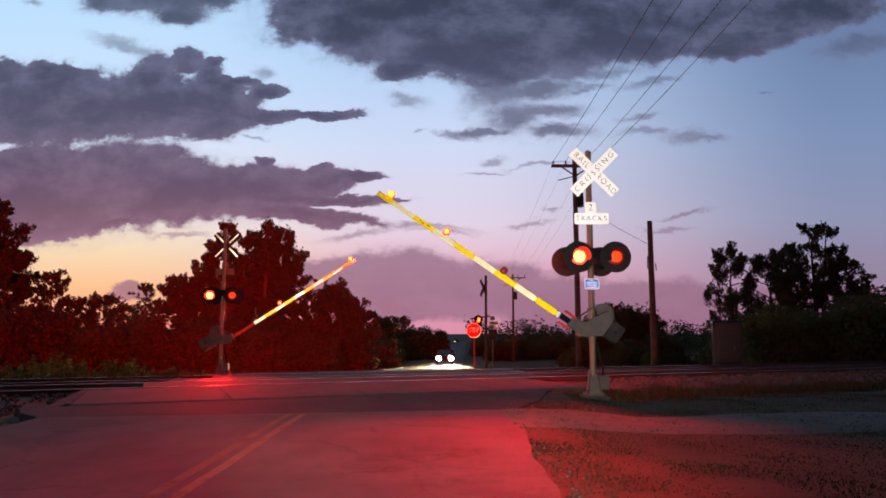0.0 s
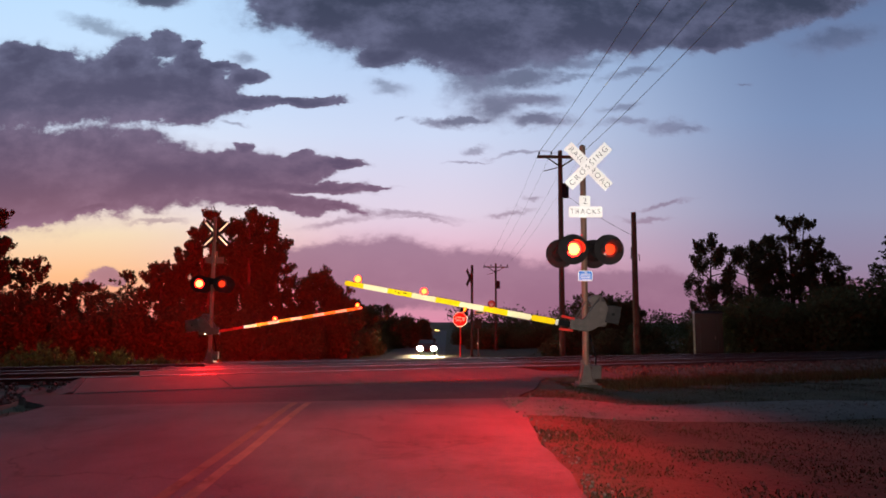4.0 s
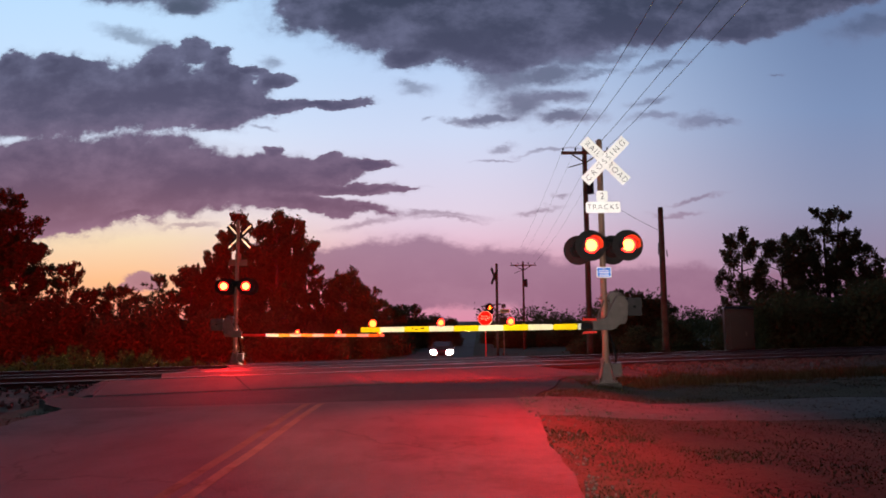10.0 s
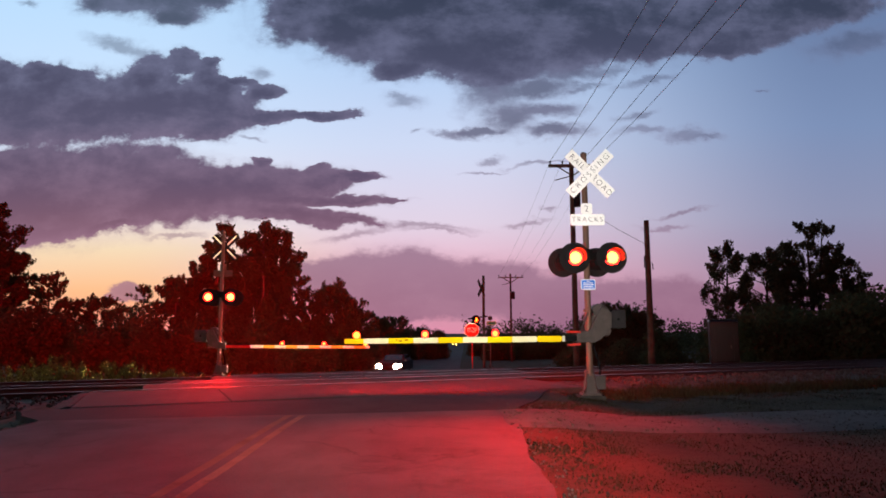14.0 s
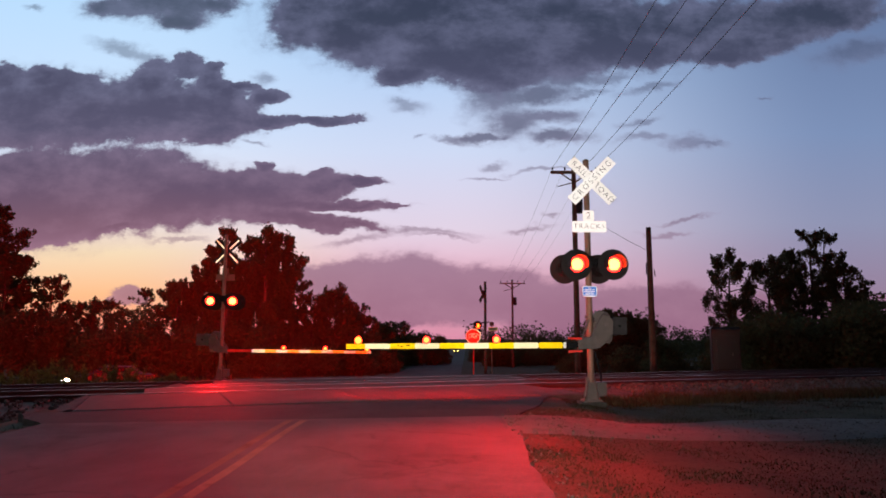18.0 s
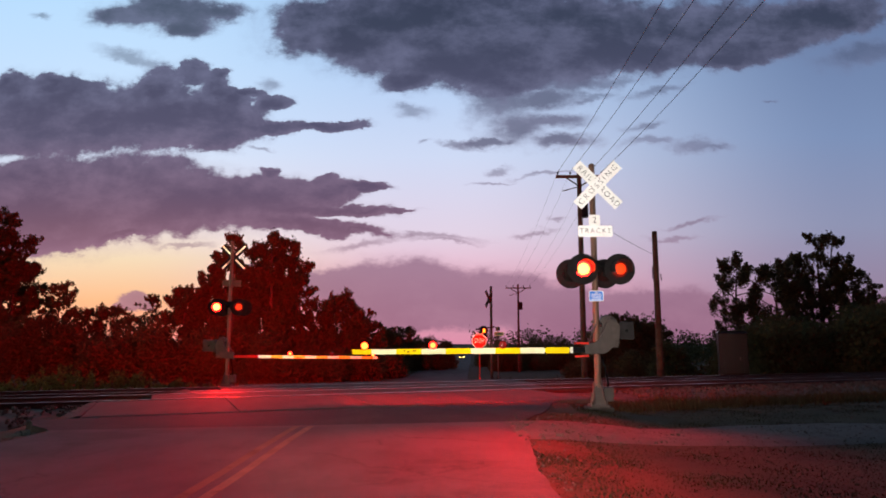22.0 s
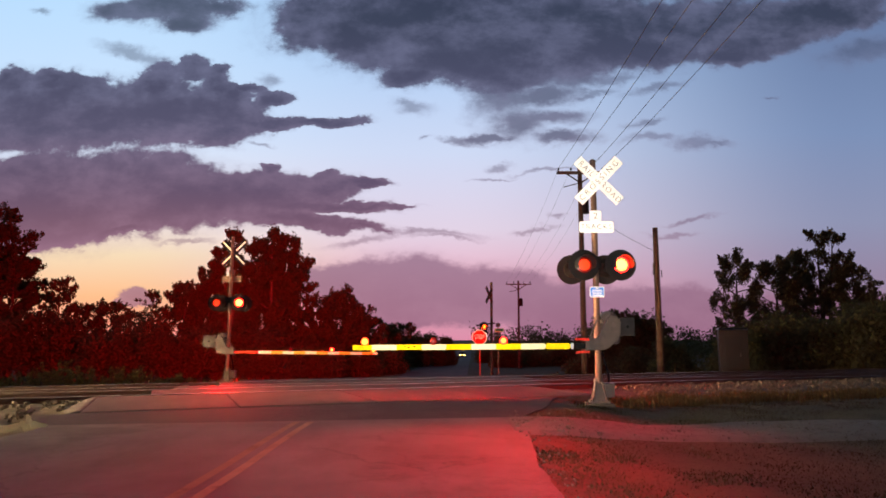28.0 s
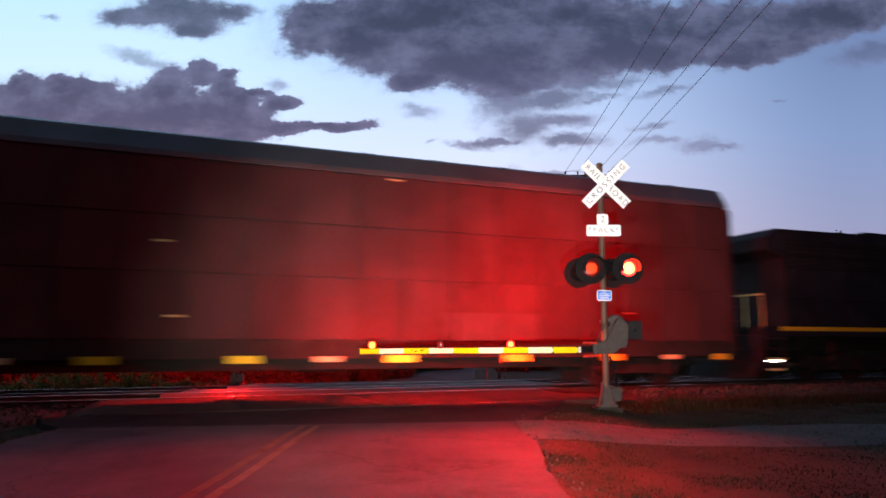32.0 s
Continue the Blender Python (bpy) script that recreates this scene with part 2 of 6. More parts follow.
    both = k.add("ShaderNodeAddShader")
    k.l.new(glow.outputs[0], both.inputs[0])
    k.l.new(air.outputs[0], both.inputs[1])
    out = k.add("ShaderNodeOutputWorld")
    k.l.new(both.outputs[0], out.inputs[0])


build_world()


def spot(name, eye, target, watts, colour, size, blend=0.8, radius=0.08):
    data = bpy.data.lights.new(name, "SPOT")
    data.energy, data.color, data.spot_size, data.spot_blend, data.shadow_soft_size = watts, colour, radians(size), blend, radius
    ob = new(name, data)
    ob.matrix_world = look(eye, target)
    return ob


RED = (1.0, 0.006, 0.006)
# beams of the crossing lamps: towards the waiting driver, and away from him
spot("flasher_beam", (2.73, 13.28, 2.62), (-5.4, -3.0, 0.4), 9200, RED, 70, 1.0)
spot("flasher_beam", (3.45, 13.28, 2.60), (-3.5, 2.5, 0.0), 1700, RED, 140, 1.0)
spot("flasher_beam", (3.00, 14.75, 2.70), (0.0, 40.0, 3.0), 2300, RED, 156, 1.0)
spot("flasher_beam", (-7.84, 24.75, 2.58), (-1.5, 2.0, 1.0), 3900, RED, 72, 1.0)
spot("flasher_beam", (-7.90, 25.95, 2.58), (-19.0, 60.0, 3.0), 120000, RED, 120, 1.0)
# beams of the waiting car: a broad one for each lamp, and the bright core far ahead
for sx in (-0.66, 0.70):
    spot("car_beam", (sx, 2.30, 0.66), (sx + 1.6, 14.0, 3.8), 2000, (1.0, 0.97, 0.92), 66, 1.0, 0.06)
spot("car_beam_core", (0.02, 2.32, 0.68), (2.2, 36.5, 1.7), 750, (1.0, 0.92, 0.80), 8, 1.0, 0.06)
spot("car_beam_high", (-0.30, 2.32, 0.68), (-5.6, 25.2, 2.4), 2600, (1.0, 0.93, 0.82), 34, 1.0, 0.06)


# ---- materials ----


def material(name, a, b, scale=6.0, rough=0.7, bump=0.15, metal=0.0, spots=0.0, fine=60.0, coat=0.0, cracks=0.0):
    """Two tones mixed by large stains and fine grain, with fine relief."""
    m = bpy.data.materials.new(name)
    m.use_nodes = True
    k = Nodes(m.node_tree)
    bsdf = k.n["Principled BSDF"]
    pos = k.add("ShaderNodeTexCoord").outputs["Object"]
    big, small = k.noise(pos, scale, 5.0), k.noise(pos, fine, 4.0, 0.6)
    tone = k.math("ADD", k.math("MULTIPLY", big, 0.65), k.math("MULTIPLY", small, 0.35))
    rnd = k.add("ShaderNodeObjectInfo").outputs["Random"]
    tone = k.math("ADD", tone, k.math("MULTIPLY", k.math("SUBTRACT", rnd, 0.5), 0.25))
    col = k.mix(k.span(tone, 0.32, 0.68), (*a, 1), (*b, 1))
    if spots:
        col = k.mix(k.math("MULTIPLY", k.span(k.noise(pos, scale * 0.35, 8.0, 0.7), 0.52, 0.62), spots), col, (a[0] * 0.35, a[1] * 0.33, a[2] * 0.3, 1))
    if cracks:
        bent = k.vec("ADD", pos, k.vec("MULTIPLY", k.vec("SUBTRACT", k.noise(pos, 1.6, 6.0, 0.65, True), (0.5, 0.5, 0.5)), (1.1, 1.1, 0.0)))
        cell = k.add("ShaderNodeTexVoronoi")
        cell.feature = "DISTANCE_TO_EDGE"
        cell.inputs["Scale"].default_value = 0.42
        k.put(cell.inputs["Vector"], bent)
        line = k.math("MULTIPLY", k.math("SUBTRACT", 1.0, k.span(cell.outputs["Distance"], 0.002, 0.011)), k.span(k.noise(pos, 0.5, 4.0), 0.40, 0.62))
        col = k.mix(k.math("MULTIPLY", line, cracks), col, (0.02, 0.019, 0.018, 1))
        blotch = k.span(k.noise(k.vec("MULTIPLY", pos, (1.0, 0.35, 1.0)), 1.3, 7.0, 0.7), 0.46, 0.66)
        col = k.mix(k.math("MULTIPLY", blotch, 0.5 * cracks), col, (a[0] * 0.5, a[1] * 0.48, a[2] * 0.48, 1))
    k.put(bsdf.inputs["Base Color"], col)
    k.put(bsdf.inputs["Roughness"], k.math("ADD", rough - 0.08, k.math("MULTIPLY", small, 0.16)))
    bsdf.inputs["Metallic"].default_value = metal
    if rough >= 0.68:
        bsdf.inputs["Specular IOR Level"].default_value = 0.12
    if coat:
        bsdf.inputs["Coat Weight"].default_value = coat
    if bump:
        node = k.add("ShaderNodeBump")
        node.inputs["Strength"].default_value, node.inputs["Distance"].default_value = bump, 0.02
        k.put(node.inputs["Height"], k.math("ADD", big, small))
        k.put(bsdf.inputs["Normal"], node.outputs[0])
    return m


def glowing(name, colour, strength):
    m = bpy.data.materials.new(name)
    m.use_nodes = True
    k = Nodes(m.node_tree)
    bsdf = k.n["Principled BSDF"]
    bsdf.inputs["Base Color"].default_value = (*[min(1, c) for c in colour], 1)
    bsdf.inputs["Emission Color"].default_value = (*colour, 1)
    bsdf.inputs["Emission Strength"].default_value = strength
    return m


def prismatic(name, a, b, facing, rough=0.36):
    """Reflective sheeting whose small metal-backed prisms all face one way along the road."""
    m = material(name, a, b, 8.0, 0.5, 0.0, 1.0)
    k = Nodes(m.node_tree)
    bsdf = k.n["Principled BSDF"]
    for link in list(bsdf.inputs["Roughness"].links):
        k.l.remove(link)
    bsdf.inputs["Roughness"].default_value = rough
    comb = k.add("ShaderNodeCombineXYZ")
    for socket, v in zip(comb.inputs, Vector(facing).normalized()):
        socket.default_value = v
    k.put(bsdf.inputs["Normal"], comb.outputs[0])
    return m


def leafy(name, a, b, glow=0.0):
    m = bpy.data.materials.new(name)
    m.use_nodes = True
    k = Nodes(m.node_tree)
    bsdf = k.n["Principled BSDF"]
    rnd = k.add("ShaderNodeNewGeometry").outputs["Random Per Island"]
    pos = k.add("ShaderNodeTexCoord").outputs["Object"]
    k.put(bsdf.inputs["Base Color"], k.mix(k.math("ADD", k.math("MULTIPLY", rnd, 0.6), k.math("MULTIPLY", k.noise(pos, 0.7), 0.4)), (*a, 1), (*b, 1)))
    bsdf.inputs["Roughness"].default_value = 0.9
    bsdf.inputs["Specular IOR Level"].default_value = 0.04
    if glow:
        thin = k.add("ShaderNodeBsdfTranslucent")
        k.put(thin.inputs[0], bsdf.inputs["Base Color"].links[0].from_socket)
        both = k.add("ShaderNodeMixShader")
        both.inputs[0].default_value = glow
        k.l.new(bsdf.outputs[0], both.inputs[1])
        k.l.new(thin.outputs[0], both.inputs[2])
        k.l.new(both.outputs[0], k.n["Material Output"].inputs[0])
    return m


M = dict(
    grass=material("dry_grass_soil", (0.030, 0.025, 0.014), (0.058, 0.046, 0.026), 0.9, 0.95, 0.9, fine=14.0),
    asphalt_old=material("worn_grey_asphalt", (0.056, 0.052, 0.052), (0.092, 0.086, 0.084), 0.7, 0.85, 0.5, spots=0.45, fine=45.0, cracks=0.55),
    asphalt_new=material("dark_asphalt", (0.018, 0.016, 0.016), (0.034, 0.031, 0.030), 0.9, 0.8, 0.5, spots=0.3, fine=50.0, cracks=0.5),
    panel=material("concrete_crossing_panel", (0.038, 0.032, 0.026), (0.066, 0.056, 0.045), 1.5, 0.8, 0.3, spots=0.4),
    gravel=material("gravel", (0.055, 0.050, 0.046), (0.11, 0.10, 0.092), 5.0, 0.95, 1.0, fine=30.0),
    ballast=material("ballast_stone", (0.048, 0.042, 0.034), (0.120, 0.105, 0.083), 3.0, 0.95, 1.0, fine=18.0),
    steel=material("rusty_rail_steel", (0.035, 0.020, 0.014), (0.070, 0.042, 0.028), 3.0, 0.6, 0.3, 0.4),
    railtop=material("polished_rail_head", (0.45, 0.43, 0.42), (0.60, 0.58, 0.57), 2.0, 0.28, 0.05, 0.9),
    tie=material("creosoted_timber", (0.030, 0.022, 0.016), (0.075, 0.058, 0.042), 3.0, 0.9, 0.6),
    line=material("worn_yellow_paint", (0.105, 0.080, 0.050), (0.165, 0.128, 0.080), 3.0, 0.8, 0.3, spots=0.7),
    pole=material("weathered_timber_pole", (0.050, 0.034, 0.024), (0.110, 0.078, 0.055), 2.0, 0.9, 0.5),
    mast=material("aluminium_mast", (0.15, 0.078, 0.048), (0.21, 0.115, 0.074), 2.5, 0.55, 0.15, 0.15, spots=0.25),
    casting=material("grey_painted_casting", (0.062, 0.041, 0.033), (0.098, 0.068, 0.056), 4.0, 0.6, 0.25, spots=0.35),
    black=material("black_enamel", (0.006, 0.006, 0.006), (0.012, 0.011, 0.011), 5.0, 0.85, 0.1),
    hood=material("black_lamp_paint", (0.030, 0.025, 0.025), (0.046, 0.038, 0.038), 5.0, 0.75, 0.1),
    target=material("dull_black_target_paint", (0.012, 0.010, 0.010), (0.020, 0.017, 0.017), 5.0, 0.85, 0.1),
    white=material("white_reflective_sheeting", (0.84, 0.83, 0.80), (0.90, 0.89, 0.87), 6.0, 0.85, 0.05),
    ink=material("black_sign_ink", (0.012, 0.012, 0.012), (0.02, 0.02, 0.02), 6.0, 0.85, 0.0),
    cream=material("cream_reflective_stripe", (0.70, 0.58, 0.23), (0.76, 0.65, 0.30), 8.0, 0.85, 0.05),
    white_near=prismatic("bright_white_sheeting", (0.84, 0.83, 0.80), (0.90, 0.89, 0.87), (-2.6, -12.6, -3.0), 0.66),
    blue_near=prismatic("bright_blue_sheeting", (0.06, 0.22, 0.64), (0.09, 0.28, 0.72), (-2.6, -12.6, -1.4), 0.68),
    yellow_near=prismatic("yellow_prismatic_stripe", (0.80, 0.56, 0.004), (0.86, 0.62, 0.010), (-1.2, -12.6, -0.2), 0.64),
    cream_near=prismatic("pale_prismatic_stripe", (0.76, 0.68, 0.42), (0.82, 0.74, 0.48), (-1.2, -12.6, -0.2), 0.64),
    cream_far=prismatic("cream_prismatic_sheeting", (0.74, 0.66, 0.40), (0.80, 0.72, 0.46), (7.0, -24.0, -2.0)),
    orange_far=prismatic("orange_prismatic_sheeting", (0.80, 0.34, 0.03), (0.86, 0.42, 0.05), (7.0, -24.0, -2.0)),
    white_far=prismatic("white_prismatic_sheeting", (0.80, 0.74, 0.50), (0.86, 0.80, 0.56), (-1.8, -35.0, -0.3)),
    red_far=prismatic("red_prismatic_sheeting", (0.30, 0.007, 0.0035), (0.36, 0.010, 0.005), (-1.8, -35.0, -0.3)),
    redplastic=material("red_bracket_paint", (0.60, 0.03, 0.02), (0.72, 0.06, 0.04), 6.0, 0.85, 0.1),
    signgreen=material("green_sign_sheeting", (0.02, 0.22, 0.10), (0.03, 0.28, 0.13), 7.0, 0.85, 0.05),
    lens_dark=material("unlit_red_lens", (0.20, 0.006, 0.004), (0.32, 0.014, 0.008), 20.0, 0.25, 0.1, coat=0.5),
    bark=material("bark", (0.040, 0.030, 0.022), (0.085, 0.066, 0.050), 4.0, 0.95, 0.8),
    loco=material("dark_locomotive_paint", (0.012, 0.011, 0.014), (0.030, 0.026, 0.030), 1.2, 0.70, 0.12, spots=0.4),
    loco_under=material("grimy_running_gear", (0.012, 0.011, 0.010), (0.030, 0.026, 0.023), 3.0, 0.8, 0.4),
    rack=material("brown_painted_side_sheet", (0.050, 0.021, 0.021), (0.074, 0.034, 0.034), 0.8, 0.72, 0.15, spots=0.3),
    rackpale=material("faded_panel_paint", (0.058, 0.032, 0.032), (0.084, 0.048, 0.047), 1.5, 0.75, 0.1, spots=0.3),
    rackroof=material("galvanised_roof_sheet", (0.095, 0.078, 0.080), (0.14, 0.118, 0.118), 0.8, 0.5, 0.15, 0.3, spots=0.3),
    glass=material("dark_window_glass", (0.008, 0.009, 0.011), (0.012, 0.013, 0.015), 2.0, 0.08, 0.0),
    carpaint=material("dark_car_paint", (0.010, 0.011, 0.014), (0.016, 0.017, 0.021), 2.0, 0.7, 0.0),
    tyre=material("tyre_rubber", (0.015, 0.015, 0.015), (0.028, 0.027, 0.026), 6.0, 0.9, 0.3),
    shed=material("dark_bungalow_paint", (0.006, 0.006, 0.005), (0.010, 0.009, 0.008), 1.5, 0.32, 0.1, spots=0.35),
    wire=material("aluminium_cable", (0.04, 0.04, 0.045), (0.07, 0.07, 0.075), 5.0, 0.6, 0.0),
    leaf=leafy("dark_green_leaves", (0.054, 0.050, 0.024), (0.090, 0.083, 0.039), 0.55),
    leaf_dry=leafy("olive_leaves", (0.078, 0.060, 0.034), (0.120, 0.092, 0.052), 0.65),
    weed=leafy("dry_weeds", (0.042, 0.029, 0.014), (0.120, 0.082, 0.038), 0.3),
    weed_green=leafy("roadside_weeds", (0.062, 0.062, 0.018), (0.180, 0.165, 0.052), 0.65),
    turf=leafy("dry_turf_blades", (0.026, 0.022, 0.011), (0.060, 0.047, 0.024)),
    lit=glowing("lit_signal_lens", (1.0, 0.060, 0.0065), 70.0),
    ember=glowing("cooling_lamp_core", (1.0, 0.045, 0.004), 1.2),
    rim=glowing("red_lens_rim", (1.0, 0.005, 0.003), 40.0),
    armlit=glowing("lit_arm_lamp", (1.0, 0.030, 0.0035), 34.0),
    armback=glowing("arm_lamp_rear_lens", (1.0, 0.0012, 0.0008), 5300.0),
    farlit=glowing("lit_far_lamp", (1.0, 0.050, 0.004), 18.0),
    head=glowing("car_headlight", (1.0, 0.84, 0.46), 30000.0),
    farhead=glowing("distant_headlight", (1.0, 0.58, 0.10), 40.0),
    locohead=glowing("locomotive_headlight", (1.0, 0.72, 0.38), 25000.0),
    ditch=glowing("lit_ditch_lamp", (1.0, 0.66, 0.30), 84000.0),
    # added lamp for the headlight's glow from the side
    sideglow=glowing("corner_lamp", (1.0, 0.88, 0.58), 700.0),
    steplight=glowing("step_light", (1.0, 0.86, 0.58), 12.0),
    numlight=glowing("lit_number_board", (1.0, 0.80, 0.40), 0.7),
    stripe=prismatic("yellow_sill_reflector", (0.92, 0.60, 0.02), (0.97, 0.68, 0.05), (0.05, -1.0, 0.0), 0.6),
)

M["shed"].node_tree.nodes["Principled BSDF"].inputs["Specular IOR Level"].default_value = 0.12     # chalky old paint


# ---- building helpers ----


def part(name, bm, mat, parent=None, label="", smooth=False, bevel=0.0):
    """Links a bmesh (or a mesh) as one mesh object under a thing or a part."""
    if isinstance(bm, bmesh.types.BMesh):
        if bevel:
            bmesh.ops.bevel(bm, geom=[e for e in bm.edges if e.calc_face_angle(0) > 0.6], offset=bevel, segments=2, affect="EDGES", profile=0.6)
        me = bpy.data.meshes.new(name)
        bm.to_mesh(me)
        bm.free()
    else:
        me = bm
    for m in (mat if isinstance(mat, (list, tuple)) else (mat,)):
        me.materials.append(m)
    if smooth:
        for p in me.polygons:
            p.use_smooth = True
        me.set_sharp_from_angle(angle=radians(38))
    ob = new(name, me)
    if parent is not None:
        ob.parent = parent
    if label:
        tagged(ob, label)
    return ob


def thing(name, m, label, category, group="", kind=""):
    ob = new(name)
    ob.matrix_world = m
    return tagged(ob, label, category, group, kind)


def box(bm, c, s, m=None, taper=1.0):
    """A block of size s round c; taper narrows its top."""
    mat = Matrix.Translation(c) @ Matrix.Diagonal((*s, 1))
    r = bmesh.ops.create_cube(bm, size=1.0, matrix=(m or Matrix()) @ mat)
    if taper != 1.0:
        base = m or Matrix()
        inv = base.inverted()
        for v in r["verts"]:
            q = inv @ v.co
            if q.z > c[2]:
                q.x, q.y = c[0] + (q.x - c[0]) * taper, c[1] + (q.y - c[1]) * taper
                v.co = base @ q
    return r["verts"]


def rod(bm, a, b, r0, r1=None, seg=12):
    """A round bar from a to b."""
    a, b = Vector(a), Vector(b)
    d = b - a
    m = Matrix.Translation((a + b) / 2) @ d.to_track_quat("Z", "Y").to_matrix().to_4x4()
    return bmesh.ops.create_cone(bm, cap_ends=True, segments=seg, radius1=r0, radius2=r0 if r1 is None else r1, depth=d.length, matrix=m)["verts"]


def prism(bm, outline, y0, y1, plane="xz"):
    """A flat outline given thickness along the third axis."""
    def at(p, w):
        return (p[0], w, p[1]) if plane == "xz" else (w, p[0], p[1]) if plane == "yz" else (p[0], p[1], w)
    lo = [bm.verts.new(at(p, y0)) for p in outline]
    hi = [bm.verts.new(at(p, y1)) for p in outline]
    n = len(outline)
    bm.faces.new(lo)
    bm.faces.new(hi[::-1])
    for i in range(n):
        bm.faces.new((lo[i], hi[i], hi[(i + 1) % n], lo[(i + 1) % n]))
    bmesh.ops.recalc_face_normals(bm, faces=bm.faces[:])


def ring(bm, c, r_in, r_out, length, seg=28, a0=0.0, a1=360.0):
    """A tube (or a part of one) whose axis lies along y, starting at c."""
    full = a1 - a0 >= 359.9
    n = seg if full else seg + 1
    rows = []
    for y, r in ((0, r_out), (length, r_out), (length, r_in), (0, r_in)):
        rows.append([bm.verts.new((c[0] + r * math.cos(radians(a0 + (a1 - a0) * i / seg)), c[1] + y, c[2] + r * math.sin(radians(a0 + (a1 - a0) * i / seg)))) for i in range(n)])
    for j in range(4):
        for i in range(seg if full else seg):
            p, q = rows[j], rows[(j + 1) % 4]
            bm.faces.new((p[i], p[(i + 1) % n], q[(i + 1) % n], q[i]))
    if not full:
        bm.faces.new([r[0] for r in rows])
        bm.faces.new([r[-1] for r in rows][::-1])
    bmesh.ops.recalc_face_normals(bm, faces=bm.faces[:])


def plate(bm, c, w, h, r=0.03, t=0.010):
    """A sign plate with rounded corners, facing -y."""
    pts = []
    for sx, sz, a0 in ((1, 1, 0), (-1, 1, 90), (-1, -1, 180), (1, -1, 270)):
        for a in (0, 30, 60, 90):
            q = radians(a0 + a)
            pts.append((c[0] + sx * (w / 2 - r) + r * math.cos(q), c[2] + sz * (h / 2 - r) + r * math.sin(q)))
    prism(bm, pts, c[1] - t / 2, c[1] + t / 2)


def letters(text, size, m, mat, parent, name="lettering", spacing=1.0):
    """Words as a thin mesh, centred, lying in the local xz plane and facing -y."""
    cu = bpy.data.curves.new(name, "FONT")
    cu.body, cu.size, cu.align_x, cu.align_y, cu.extrude = text, size, "CENTER", "CENTER", 0.002
    cu.space_character, cu.offset = spacing, -0.020 * size
    ob = bpy.data.objects.new(name, cu)
    scene.collection.objects.link(ob)
    me = bpy.data.meshes.new_from_object(ob.evaluated_get(bpy.context.evaluated_depsgraph_get()))
    bpy.data.objects.remove(ob)
    me.transform(m @ pose(0, 0, 0, 90, 0, 0))
    return part(name, me, mat, parent)


def along(s, p, z=0.0):
    """The place s metres along the near track and p metres beyond it."""
    q = Vector((0, TRACK_Y, 0)) + TD * s + TN * p
    return Vector((q.x, q.y, z))


def track_coords(x, y):
    d = Vector((x, y - TRACK_Y, 0))
    return d.dot(TD), d.dot(TN)


def step(v, points):
    """Straight-line reading of a profile."""
    if v <= points[0][0]:
        return points[0][1]
    for (a, p), (b, q) in zip(points, points[1:]):
        if v <= b:
            w = (v - a) / (b - a)
            return p + (q - p) * w
    return points[-1][1]


FAR_RAIL = -0.02       # the far track lies a little lower


def road_bend(y):
    """How far the road has swung aside beyond the railway."""
    return step(y, [(30, 0.0), (62, 1.1), (226, 7.4), (330, 11.5)])


def land(x, y):
    """Height of the bare ground."""
    _, p = track_coords(x, y)
    z = step(p, [(-30, -0.30), (-14, -0.14), (-6, -0.12), (-3, -0.22), (6.5, -0.36), (8.5, -0.48), (14, -0.95), (22, -1.6), (27, -1.95), (60, -2.1), (102, -2.72), (148, -4.02), (175, -4.2), (190, -4.2), (219, -3.74), (257, -3.17), (400, -2.6), (3000, -2.5)])
    if -12 < x < 16 and y < 300:
        mid = road_bend(y)
        w = step(y, [(0, 0.0), (7, 0.05), (10.8, 0.36), (11.6, 0.8), (13.2, 1.45), (25, 1.5), (29, 0.5), (36, 0.0)])
        out = max(x - (0.92 + mid + w), (-5.08 + mid - w) - x)
        r = road_z(x, y)
        if out < 0:
            return r - (0.14 if out < -1.4 else 0.035)
        f = min(1.0, out / 1.8)
        z += (r - 0.05 - z) * (1 - f * f * (3 - 2 * f))
    if abs(x) < 60 and y < 70:
        z += 0.05 * (noise.noise((x * 0.35, y * 0.35, 0)) + 0.5 * noise.noise((x * 1.1, y * 1.1, 3)))
    return z


def road_z(x, y):
    """Height of the road's surface."""
    _, p = track_coords(x, y)
    return step(p, [(-14, 0.0), (-10, 0.02), (-7.5, 0.065), (-3, RAIL - 0.01), (0.8, RAIL - 0.01), (3.5, FAR_RAIL - 0.01), (5.1, FAR_RAIL - 0.01), (7.4, -0.11), (9.5, -0.24), (14, -0.80), (22, -1.50), (27, -1.84), (60, -2.0), (102, -2.6), (148, -3.9), (175, -4.08), (190, -4.08), (219, -3.62), (257, -3.05), (400, -2.5)])


def sheet(name, xs, ys, height, mat, thick=0.0, keep=None):
    """A ground sheet over a grid, with an optional edge thickness."""
    bm = bmesh.new()
    grid = [[bm.verts.new((x, y, height(x, y))) for x in xs] for y in ys]
    for j in range(len(ys) - 1):
        for i in range(len(xs) - 1):
            bm.faces.new((grid[j][i], grid[j][i + 1], grid[j + 1][i + 1], grid[j + 1][i]))
    if thick:
        r = bmesh.ops.extrude_face_region(bm, geom=bm.faces[:])
        for v in [g for g in r["geom"] if isinstance(g, bmesh.types.BMVert)]:
            v.co.z -= thick
        bmesh.ops.recalc_face_normals(bm, faces=bm.faces[:])
    return part(name, bm, mat, smooth=True)


def spread(a, b, n, power=1.0):
    return [a + (b - a) * (i / n) ** power for i in range(n + 1)]


